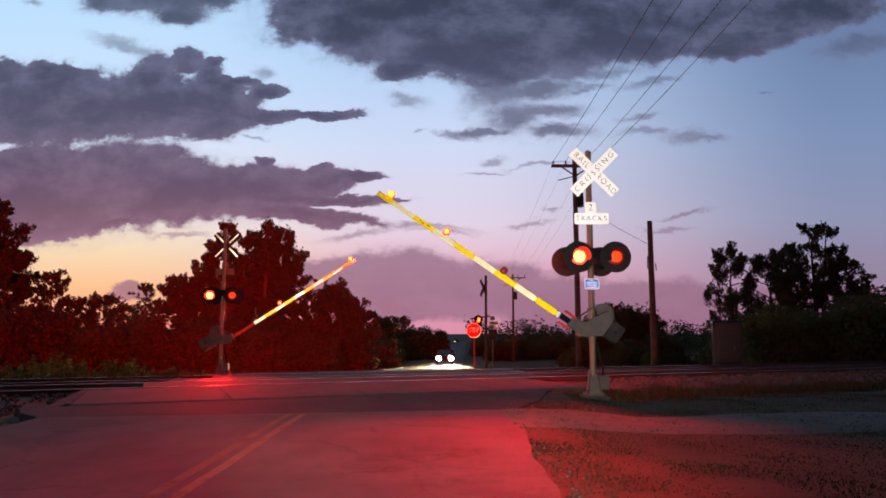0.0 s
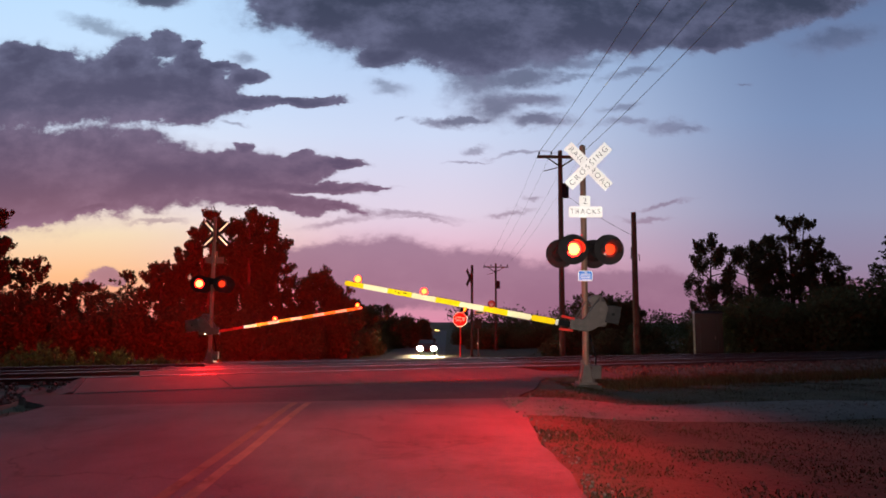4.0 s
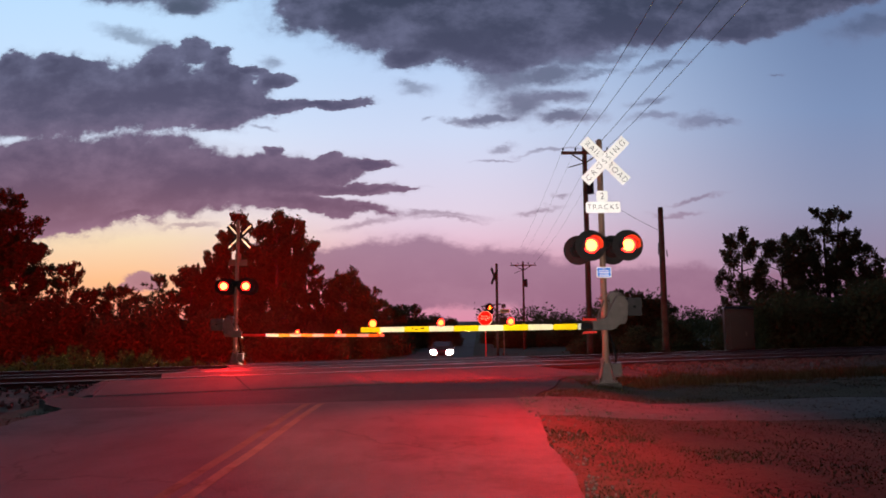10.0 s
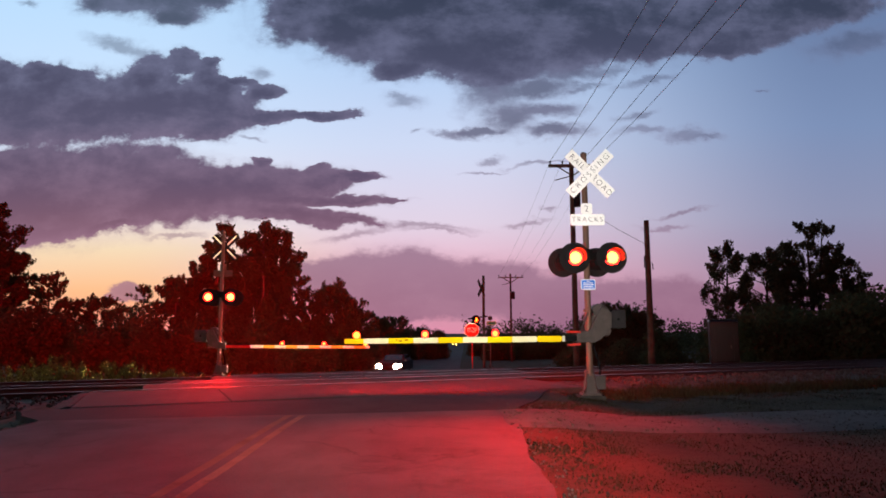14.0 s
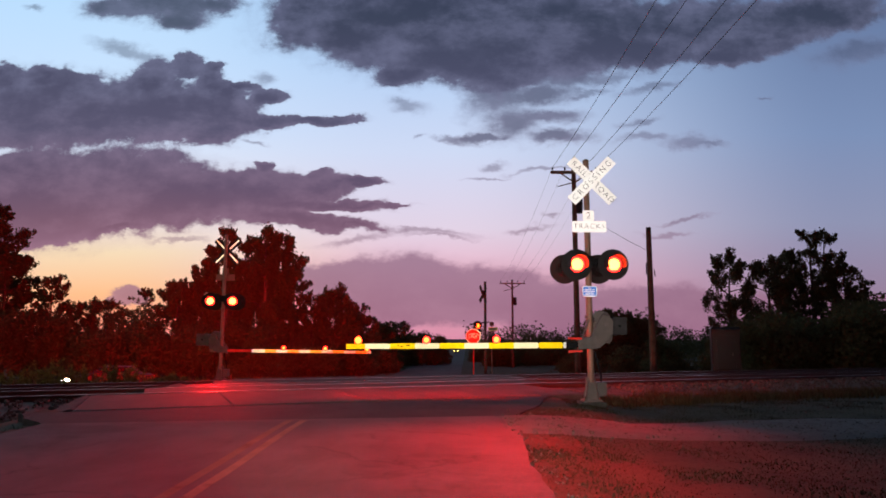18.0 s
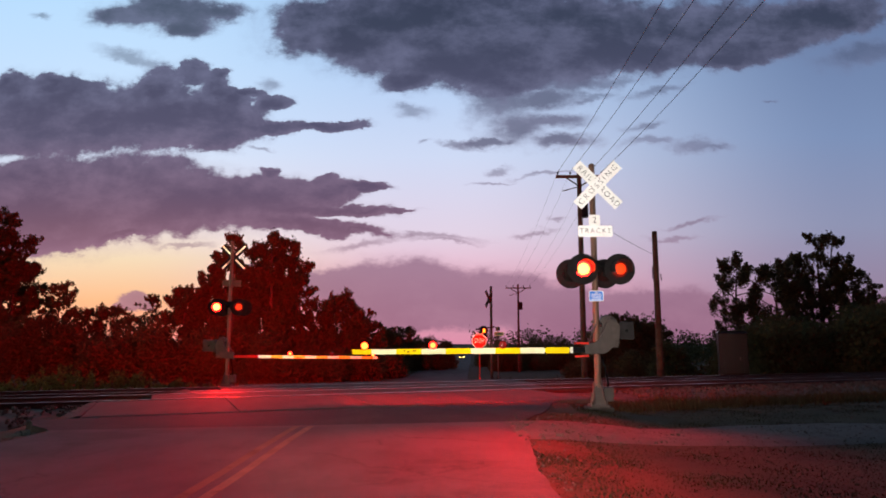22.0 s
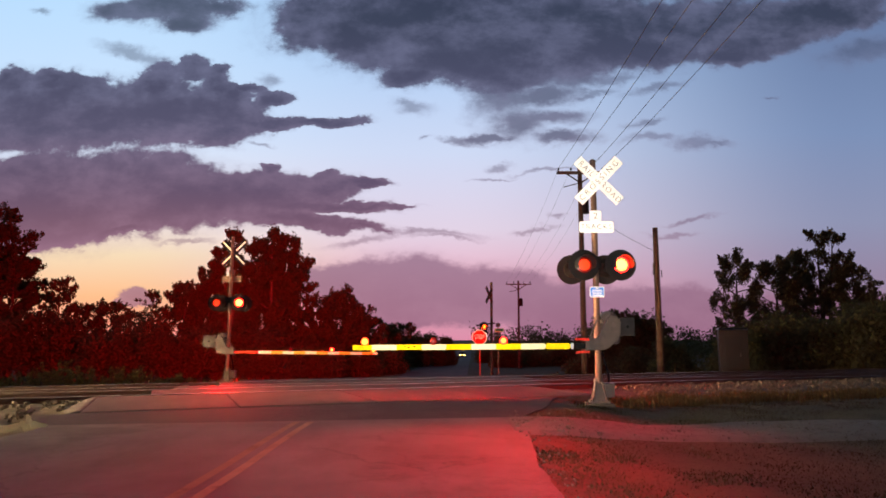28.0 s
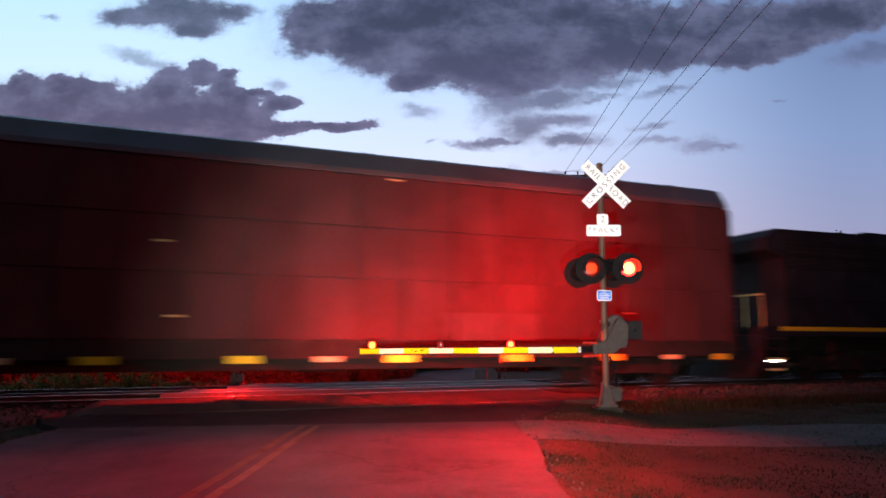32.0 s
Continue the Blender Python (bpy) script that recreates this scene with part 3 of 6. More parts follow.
# ---- ground, roads, railway ----
def build_ground():
    xs = sorted(set([-2500, -1200, -600, -350, -200, -140, -100] + [-80 + 4 * i for i in range(15)] + [-20 + 0.8 * i for i in range(56)] + [25 + 4 * i for i in range(15)] + [100, 140, 200, 350, 600, 1200, 2500]))
    ys = sorted(set([-300, -150, -80, -40, -20, -10] + [-4 + 0.8 * i for i in range(68)] + [51 + 5 * i for i in range(16)] + [138, 150, 165, 180, 195, 210, 230, 260, 300, 350, 600, 1200, 2800]))
    tagged(sheet("ground", xs, ys, land, M["grass"]), "dark dry grass and soil sloping away behind the tracks", "ground", kind="structure")

    def edge(y, side):
        flare = step(y, [(0, 0.0), (7, 0.05), (10.8, 0.36), (11.6, 0.8), (13.2, 1.45), (25, 1.5), (29, 0.5), (36, 0.0)])
        return (0.92 + flare if side > 0 else -5.08 - flare) + road_bend(y)

    def strip(name, y0, y1, n, lift, mat, label, cat, skew=0.0, skew_end=None):
        bm = bmesh.new()
        rows = []
        cols = 14
        for j in range(n + 1):
            row = []
            for i in range(cols + 1):
                y = y0 + (y1 - y0) * j / n
                a, b = edge(y, -1), edge(y, 1)
                jag = (0.07 * noise.noise((0.0, y * 1.3, 5.0 if i else 9.0)) + 0.05 * noise.noise((3.0, y * 5.0, 5.0 if i else 9.0))) if i in (0, cols) else 0.0
                x = a + (b - a) * i / cols + jag
                yy = y + (skew + ((skew if skew_end is None else skew_end) - skew) * j / n) * (x + 2.08)
                row.append(bm.verts.new((x, yy, road_z(x, yy) + lift)))
            rows.append(row)
        for j in range(n):
            for i in range(cols):
                bm.faces.new((rows[j][i], rows[j][i + 1], rows[j + 1][i + 1], rows[j + 1][i]))
        r = bmesh.ops.extrude_face_region(bm, geom=bm.faces[:])
        for v in [g for g in r["geom"] if isinstance(g, bmesh.types.BMVert)]:
            v.co.z -= 0.30
        bmesh.ops.recalc_face_normals(bm, faces=bm.faces[:])
        return tagged(part(name, bm, mat, smooth=True), label, cat, kind="structure")

    strip("road_near", -60, 10.72, 300, 0.0, M["asphalt_old"], "worn grey asphalt country road with faded markings", "road", 0.0, 0.18)
    strip("road_approach", 10.50, 13.12, 18, -0.006, M["asphalt_new"], "dark patched asphalt rising to the railway crossing", "road", 0.18, 0.41)
    strip("road_far", 25.55, 320, 150, 0.0, M["asphalt_old"], "grey asphalt road running on beyond the railway", "road", 0.41, 0.0)
    # concrete panels of the crossing, one row in each gap of the two tracks
    deck = tagged(new("crossing_deck"), "worn concrete crossing panels between the rails", "crossing deck", kind="structure")
    bm = bmesh.new()
    box(bm, (0, 0, 0), (2.396, 1.0, 0.2))
    bmesh.ops.bevel(bm, geom=bm.edges[:], offset=0.015, segments=1, affect="EDGES")
    slab = bpy.data.meshes.new("panel")
    bm.to_mesh(slab)
    bm.free()
    slab.materials.append(M["panel"])
    gaps = [(-4.0, -0.80), (-0.70, 0.70), (0.80, 3.50), (3.60, 5.00), (5.10, 7.4)]
    for g0, g1 in gaps:
        p = (g0 + g1) / 2
        s0, s1 = [(x + p * math.sin(TILT)) / math.cos(TILT) for x in (-6.45, 2.75)]
        for i in range(4):
            o = new("panel", slab)
            o.parent = deck
            z0, z1 = [step(q, [(-3, RAIL), (0.8, RAIL), (3.5, FAR_RAIL), (5.1, FAR_RAIL), (7.4, -0.10)]) for q in (g0, g1)]
            c = along(s0 + (s1 - s0) * (i + 0.5) / 4, p, (z0 + z1) / 2 - 0.112 + 0.004 * ((i * 7 + int(g0 * 3)) % 3))
            o.matrix_world = Matrix.Translation(c) @ Matrix.Rotation(TILT, 4, "Z") @ Matrix.Rotation(math.atan2(z1 - z0, g1 - g0), 4, "X") @ Matrix.Diagonal(((s1 - s0) / 4 / 2.4, g1 - g0 - 0.03, 1, 1))
        if g0 in (-4.0, 0.80):       # sloping end blocks of the panels
            bm = bmesh.new()
            top = (RAIL if g0 < 0 else FAR_RAIL + 0.06) - 0.012
            prism(bm, [(s0, top), (s0, -0.35), (s0 - 0.95, -0.35), (s0 - 0.95, -0.20), (s0 - 0.08, top)], g0 + 0.25, g1 - 0.05)
            bm.transform(Matrix.Translation(along(0, 0)) @ Matrix.Rotation(TILT, 4, "Z"))
            part("end_block", bm, M["gravel"], deck, "sloping end of the crossing panel", bevel=0.03)
    # side road parallel to the railway, beyond it
    bm = bmesh.new()
    prev = None
    for s in range(-150, 151, 3):
        row = []
        for p in (25.2, 28.2, 31.2):
            q = along(s, p)
            row.append(bm.verts.new((q.x, q.y, land(q.x, q.y) + 0.10)))
        if prev:
            bm.faces.new((prev[0], row[0], row[1], prev[1]))
            bm.faces.new((prev[1], row[1], row[2], prev[2]))
        prev = row
    bmesh.ops.recalc_face_normals(bm, faces=bm.faces[:])
    tagged(part("side_road", bm, M["asphalt_new"]), "dark side road parallel to the railway", "road", kind="structure")
    # gravel drive beside the road
    bm = bmesh.new()
    rows = []
    for i in range(25):
        x = 0.98 + i * 0.55
        mid, half = 10.6 + 0.16 * (x - 1.2), 0.9 + 0.05 * min(x, 6)
        row = []
        for j in range(7):
            y = mid - half + 2 * half * j / 6 + 0.12 * noise.noise((x, j, 0))
            row.append(bm.verts.new((x, y, max(land(x, y), -0.4) + (0.05 if 0 < j < 6 else -0.06))))
        rows.append(row)
    for a, b in zip(rows, rows[1:]):
        for j in range(6):
            bm.faces.new((a[j], b[j], b[j + 1], a[j + 1]))
    bmesh.ops.recalc_face_normals(bm, faces=bm.faces[:])
    tagged(part("gravel_drive", bm, M["gravel"], smooth=True), "thin gravel track leaving the road beside the railway", "drive", kind="structure")
    # centre lines
    for dx in (-0.10, 0.10):
        bm = bmesh.new()
        prev = None
        for j in range(120):
            y = -30 + (40.6 * j / 119)
            w = 0.05
            x = -2.02 + dx + 0.012 * noise.noise((0, y, dx))
            row = [bm.verts.new((x - w, y, road_z(x, y) + 0.004)), bm.verts.new((x + w, y, road_z(x, y) + 0.004))]
            if prev:
                bm.faces.new((prev[0], prev[1], row[1], row[0]))
            prev = row
        tagged(part("centre_line", bm, M["line"]), "faded yellow painted centre line on the asphalt", "road marking", kind="structure")


def build_railway():
    # ballast bed with a rough shoulder
    def bed(x0, x1, n, name):
        bm = bmesh.new()
        prof = [(-4.4, -0.30), (-3.4, -0.16), (-2.3, -0.06), (-1.4, -0.03), (1.4, -0.03), (2.8, -0.14), (5.8, -0.15), (6.7, -0.20), (8.3, -0.52)]
        prev = None
        for i in range(n + 1):
            s = x0 + (x1 - x0) * i / n
            row = []
            for p, z in prof:
                q = along(s, p + 0.12 * noise.noise((s * 0.9, p, 0)))
                row.append(bm.verts.new((q.x, q.y, min(z + 0.035 * noise.noise((s * 2.0, p * 2.0, 1)), -0.10 if -7.2 < q.x < 3.0 else 1.0))))
            if prev:
                for a, b, c, d in zip(prev, prev[1:], row[1:], row):
                    bm.faces.new((a, b, c, d))
            prev = row
        bmesh.ops.recalc_face_normals(bm, faces=bm.faces[:])
        tagged(part(name, bm, M["ballast"]), "dark crushed stone ballast under the tracks", "ballast", kind="structure")
    bed(-170, -6.2, 260, "ballast_bed")
    bed(0.6, 140, 220, "ballast_bed")
    # loose stones on the near shoulder
    rng = np.random.default_rng(5)
    verts, faces = [], []
    cube = np.array([(-1, -1, -1), (1, -1, -1), (1, 1, -1), (-1, 1, -1), (-1, -1, 1), (1, -1, 1), (1, 1, 1), (-1, 1, 1)], float) * 0.5
    quads = ((0, 3, 2, 1), (4, 5, 6, 7), (0, 1, 5, 4), (1, 2, 6, 5), (2, 3, 7, 6), (3, 0, 4, 7))
    for _ in range(5200):
        s = rng.uniform(4.2, 26) if rng.random() < 0.6 else rng.uniform(-24, -7.2)
        p = rng.uniform(-4.6, -0.9)
        q = along(s, p)
        z = step(p, [(-4.6, -0.28), (-3.4, -0.15), (-2.3, -0.03), (-1.4, 0.01)])
        r = rng.uniform(0.03, 0.075)
        e = np.array(Euler(rng.uniform(0, 6, 3)).to_matrix())
        c = (cube * rng.uniform(0.6, 1.1, (8, 3)) * r) @ e.T + np.array((q.x, q.y, z + r * 0.2))
        faces += [tuple(len(verts) + i for i in f) for f in quads]
        verts += [tuple(v) for v in c]
    for _ in range(1300):            # gravel strewn over the drive and along the road's edge
        if rng.random() < 0.9:
            x = 1.0 + 11 * rng.random() ** 1.3
            y = 10.6 + 0.16 * (x - 1.2) + rng.normal(0, 0.55)
            z = max(land(x, y), -0.4) + 0.048
        else:
            x, y = 0.98 + abs(rng.normal(0, 0.16)), rng.uniform(4.0, 11.5)
            z = land(x, y) + 0.01
        r = rng.uniform(0.010, 0.028)
        e = np.array(Euler(rng.uniform(0, 6, 3)).to_matrix())
        c = (cube * rng.uniform(0.6, 1.1, (8, 3)) * r) @ e.T + np.array((x, y, z))
        faces += [tuple(len(verts) + i for i in f) for f in quads]
        verts += [tuple(v) for v in c]
    me = bpy.data.meshes.new("ballast_stones")
    me.from_pydata(verts, [], faces)
    tagged(part("ballast_stones", me, M["ballast"]), "loose grey stones on the track shoulder and drive", "ballast", kind="stuff")
    prof = [(-0.070, 0.0), (0.070, 0.0), (0.062, 0.022), (0.012, 0.040), (0.010, 0.125), (0.036, 0.140), (0.036, 0.172), (-0.036, 0.172), (-0.036, 0.140), (-0.010, 0.125), (-0.012, 0.040), (-0.062, 0.022)]
    for centre, level in ((0.0, RAIL), (4.3, FAR_RAIL)):
        track = thing("railway_track", Matrix(), "pair of rusty steel rails with polished heads on timber ties", "railway track", "railway tracks", "structure")
        for side in (-0.755, 0.755):
            bm = bmesh.new()
            ends = []
            for s in (-170, 140):
                ends.append([bm.verts.new(along(s, centre + side + a, level - 0.172 + b)) for a, b in prof])
            for i in range(len(prof)):
                j = (i + 1) % len(prof)
                bm.faces.new((ends[0][i], ends[0][j], ends[1][j], ends[1][i]))
            bmesh.ops.recalc_face_normals(bm, faces=bm.faces[:])
            for f in bm.faces:
                f.material_index = 1 if f.calc_center_median().z > level - 0.003 else 0
            part("rail", bm, (M["steel"], M["railtop"]), track)
        bm = bmesh.new()
        box(bm, (0, 0, 0), (0.23, 2.6, 0.18))
        bmesh.ops.bevel(bm, geom=bm.edges[:], offset=0.012, segments=1, affect="EDGES")
        me = bpy.data.meshes.new("tie")
        bm.to_mesh(me)
        bm.free()
        me.materials.append(M["tie"])
        for i in range(-75, 60):
            s = i * 0.55
            if -7.0 < s < 3.4:
                continue
            o = new("tie", me)
            o.parent = track
            o.matrix_world = Matrix.Translation(along(s, centre + 0.02 * math.sin(i * 3.1), level - 0.172 - 0.088)) @ Matrix.Rotation(TILT + 0.01 * math.sin(i * 1.7), 4, "Z")


# ---- grass and weeds ----
def leaf_mesh(name, centres, radii, count, size, rng, up=0.0, loose=0.26):
    """Clumps of small pointed leaves, as one mesh."""
    centres, radii = np.array(centres), np.array(radii)
    pick = rng.choice(len(centres), count, p=radii ** 2 / np.sum(radii ** 2))
    d = rng.normal(size=(count, 3))
    d /= np.linalg.norm(d, axis=1)[:, None]
    rr = radii[pick] * rng.uniform(0.15, 1.0, count) ** 0.6 * np.where(rng.random(count) < loose, rng.uniform(1.1, 1.75, count), 1.0)
    pos = centres[pick] + d * rr[:, None] * np.array((1 - 0.22 * min(up, 1.0), 1 - 0.22 * min(up, 1.0), 0.75 + 0.55 * up))
    pos[:, 2] += up * radii[pick] * rng.uniform(0, 1, count) ** 2
    a = rng.normal(size=(count, 3))
    a[:, 2] += up
    a /= np.linalg.norm(a, axis=1)[:, None]
    b = np.cross(a, rng.normal(size=(count, 3)))
    b /= np.linalg.norm(b, axis=1)[:, None]
    sz = size * rng.uniform(0.6, 1.5, count)
    v = np.empty((count, 4, 3))
    v[:, 0] = pos - a * sz[:, None]
    v[:, 1] = pos + b * sz[:, None] * 0.55
    v[:, 2] = pos + a * sz[:, None]
    v[:, 3] = pos - b * sz[:, None] * 0.55
    me = bpy.data.meshes.new(name)
    me.from_pydata(v.reshape(-1, 3).tolist(), [], [(4 * i, 4 * i + 1, 4 * i + 2, 4 * i + 3) for i in range(count)])
    return me


def blades(name, places, height, mat, label, cat, seed, width=0.02, lean=0.35):
    """Many narrow bent blades as one object. places: (x, y, z, scale)."""
    rng = np.random.default_rng(seed)
    n = len(places)
    base = np.array(places, float)
    ang = rng.uniform(0, 2 * math.pi, n)
    h = height * base[:, 3] * rng.uniform(0.5, 1.15, n)
    wdt = width * rng.uniform(0.6, 1.5, n)
    side = np.stack([np.cos(ang), np.sin(ang), np.zeros(n)], 1)
    out = np.stack([-np.sin(ang), np.cos(ang), np.zeros(n)], 1) * rng.uniform(0, lean, n)[:, None]
    foot = base[:, :3]
    up = np.zeros((n, 3))
    up[:, 2] = h
    v = np.empty((n, 5, 3))
    v[:, 0], v[:, 1] = foot - side * wdt[:, None], foot + side * wdt[:, None]
    mid = foot + up * 0.55 + out * h[:, None] * 0.35
    v[:, 2], v[:, 3] = mid + side * wdt[:, None] * 0.9, mid - side * wdt[:, None] * 0.9
    v[:, 4] = foot + up + out * h[:, None]
    faces = []
    for i in range(n):
        a = i * 5
        faces.append((a, a + 1, a + 2, a + 3))
        faces.append((a + 3, a + 2, a + 4))
    me = bpy.data.meshes.new(name)
    me.from_pydata(v.reshape(-1, 3).tolist(), [], faces)
    return tagged(part(name, me, mat), label, cat, kind="stuff")


def build_weeds():
    rng = np.random.default_rng(11)
    pts = []
    for _ in range(16000):          # tall dry fringe along the near shoulder
        s, p = 1.9 + 30 * rng.random() ** 1.3, -4.02 + rng.normal(0, 0.40)
        q = along(s, p)
        if noise.noise((s * 1.3, p, 2)) > -0.45:
            pts.append((q.x, q.y, land(q.x, q.y) - 0.02, 0.9 + 0.7 * noise.noise((s * 0.9, 0, 0)) + 0.4 * noise.noise((s * 3.5, 0, 7))))
    for _ in range(500):
        s, p = rng.uniform(-26, -9.5), -4.3 + rng.normal(0, 0.3)
        q = along(s, p)
        pts.append((q.x, q.y, land(q.x, q.y) - 0.02, 0.45))
    blades("trackside_weeds", pts, 0.25, M["weed"], "knee-high dry weeds along the ballast shoulder", "weeds", 3, 0.010, 1.1)
    # clumps of tall flowering weeds beyond the tracks
    centres, radii = [], []
    clumps = [(-17.6, 26.2, 0.75), (-16.4, 25.6, 0.62), (-15.5, 25.4, 0.80), (-14.0, 24.9, 1.12), (-13.4, 24.6, 1.20), (-12.7, 24.9, 0.90), (-12.1, 25.6, 0.45), (-11.7, 25.3, 0.95), (-11.2, 25.8, 0.85),
              (-10.5, 26.0, 0.42), (-10.0, 26.3, 0.62), (-9.6, 26.5, 0.40), (-9.0, 27.0, 0.36), (-19.5, 25.0, 0.9), (-21.5, 24.0, 1.0), (-23.5, 23.5, 0.9)]
    stalks = []
    for x, y, h in clumps:
        for _ in range(10):
            dx, dy, f = rng.normal(0, 0.26), rng.normal(0, 0.28), rng.uniform(0.55, 1.08)
            g = land(x + dx, y + dy)
            for q in (0.25, 0.5, 0.75, 0.95):
                centres.append((x + dx + rng.normal(0, 0.03), y + dy, g + h * f * q))
                radii.append(0.15 * (1.15 - 0.6 * q))
            stalks.append((x + dx, y + dy, g - 0.02, h * f))
    me = leaf_mesh("embankment_weeds", centres, radii, 15000, 0.045, rng, 0.8)
    tagged(part("embankment_weeds", me, M["weed_green"]), "clumps of tall green and yellow weeds beyond the tracks", "weeds", kind="stuff")
    blades("weed_stalks", stalks, 1.0, M["weed_green"], "thin upright stalks of the weed clumps", "weeds", 14, 0.008, 0.15)
    pts = []
    for _ in range(90000):          # rough turf beside the road
        x, y = 0.84 + 13 * rng.random() ** 1.4, rng.uniform(4.0, 16.5)
        if x < 0.86 + 0.04 * max(0, y - 6) + (1.3 if y > 12.8 else 0.0) + 0.10 * noise.noise((x, y * 2.0, 1)):
            continue
        _, p = track_coords(x, y)
        drive = abs(y - (10.6 + 0.16 * (x - 1.2))) < 0.9
        if p > -4.3 or (drive and rng.random() < 0.82) or noise.noise((x * 0.7, y * 0.7, 8)) < rng.uniform(-0.7, -0.05):
            continue
        pts.append((x, y, land(x, y) - 0.01, rng.uniform(0.5, 1.3)))
    for _ in range(12000):
        x, y = rng.uniform(-16, -5.2), rng.uniform(5, 15)
        _, p = track_coords(x, y)
        if p > -4.3 or (x > -6.7 and y > 11.0):
            continue
        pts.append((x, y, land(x, y) - 0.01, rng.uniform(0.6, 1.5)))
    blades("roadside_turf", pts, 0.030, M["turf"], "short dry brownish grass beside the road", "grass", 5, 0.006, 1.6)
    pts = []
    for _ in range(34000):
        s, p = rng.uniform(-45, 50), 9.5 + 15.2 * rng.random() ** 0.7
        q = along(s, p)
        if -6.6 < q.x - road_bend(q.y) < 2.2:
            continue
        pts.append((q.x, q.y, land(q.x, q.y) - 0.02, rng.uniform(0.5, 1.3) * (1.35 if p > 18 else 1.0)))
    blades("far_verge_grass", pts, 0.42, M["turf"], "rough grass on the slope behind the railway", "grass", 6, 0.03, 0.7)


build_ground()
build_railway()
build_weeds()


# ---- crossing signals ----
FLIPS = []      # lenses with the side of the flash on which they show: (object, pose in its parent, lit first)
ARMS = []       # gate arms: (object, pivot, direction, angles)


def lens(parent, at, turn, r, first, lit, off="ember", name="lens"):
    """A thick round lens, lit on one face, turned in its holder to imitate flashing."""
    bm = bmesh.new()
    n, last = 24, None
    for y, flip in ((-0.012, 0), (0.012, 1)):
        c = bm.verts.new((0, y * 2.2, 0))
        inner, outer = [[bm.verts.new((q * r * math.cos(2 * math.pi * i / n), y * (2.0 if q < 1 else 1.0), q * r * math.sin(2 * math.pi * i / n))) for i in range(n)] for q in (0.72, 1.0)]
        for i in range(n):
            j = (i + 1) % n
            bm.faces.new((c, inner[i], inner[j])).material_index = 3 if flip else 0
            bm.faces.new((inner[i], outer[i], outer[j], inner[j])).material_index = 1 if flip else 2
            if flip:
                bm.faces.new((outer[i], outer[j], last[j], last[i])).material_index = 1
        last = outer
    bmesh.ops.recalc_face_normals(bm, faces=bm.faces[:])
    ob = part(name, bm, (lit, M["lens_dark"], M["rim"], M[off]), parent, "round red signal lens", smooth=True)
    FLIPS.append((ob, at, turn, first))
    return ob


def flasher(signal, x, y, z, turn, first, lit):
    """One flasher: black target disc, body, hood and lens. turn 0 faces the waiting road (-y)."""
    base = Matrix.Translation((x, y, z)) @ Matrix.Rotation(radians(turn), 4, "Z")
    bm = bmesh.new()
    ring(bm, (0, -0.01, 0), 0.155, 0.305, 0.016, 36)
    bm.transform(base)
    disc = part("target_disc", bm, M["target"], signal, smooth=True)
    bm = bmesh.new()
    ring(bm, (0, 0.006, 0), 0.150, 0.168, 0.10, 28)
    rod(bm, (0, 0.10, 0), (0, 0.20, 0), 0.168, 0.10, 24)
    rod(bm, (0, 0.16, 0), (0, 0.27, 0), 0.03, 0.03, 12)
    bm.transform(base)
    part("lamp_body", bm, M["black"], disc, smooth=True)
    bm = bmesh.new()
    ring(bm, (0, -0.30, 0), 0.172, 0.178, 0.30, 26, -25, 205)
    bm.transform(base)
    part("hood", bm, M["hood"], disc, smooth=True)
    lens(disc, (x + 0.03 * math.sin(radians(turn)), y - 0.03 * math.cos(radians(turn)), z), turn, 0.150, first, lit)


def blade_strip(bm, length, width, thick, m):
    box(bm, (0, 0, 0), (length, thick, width), m)


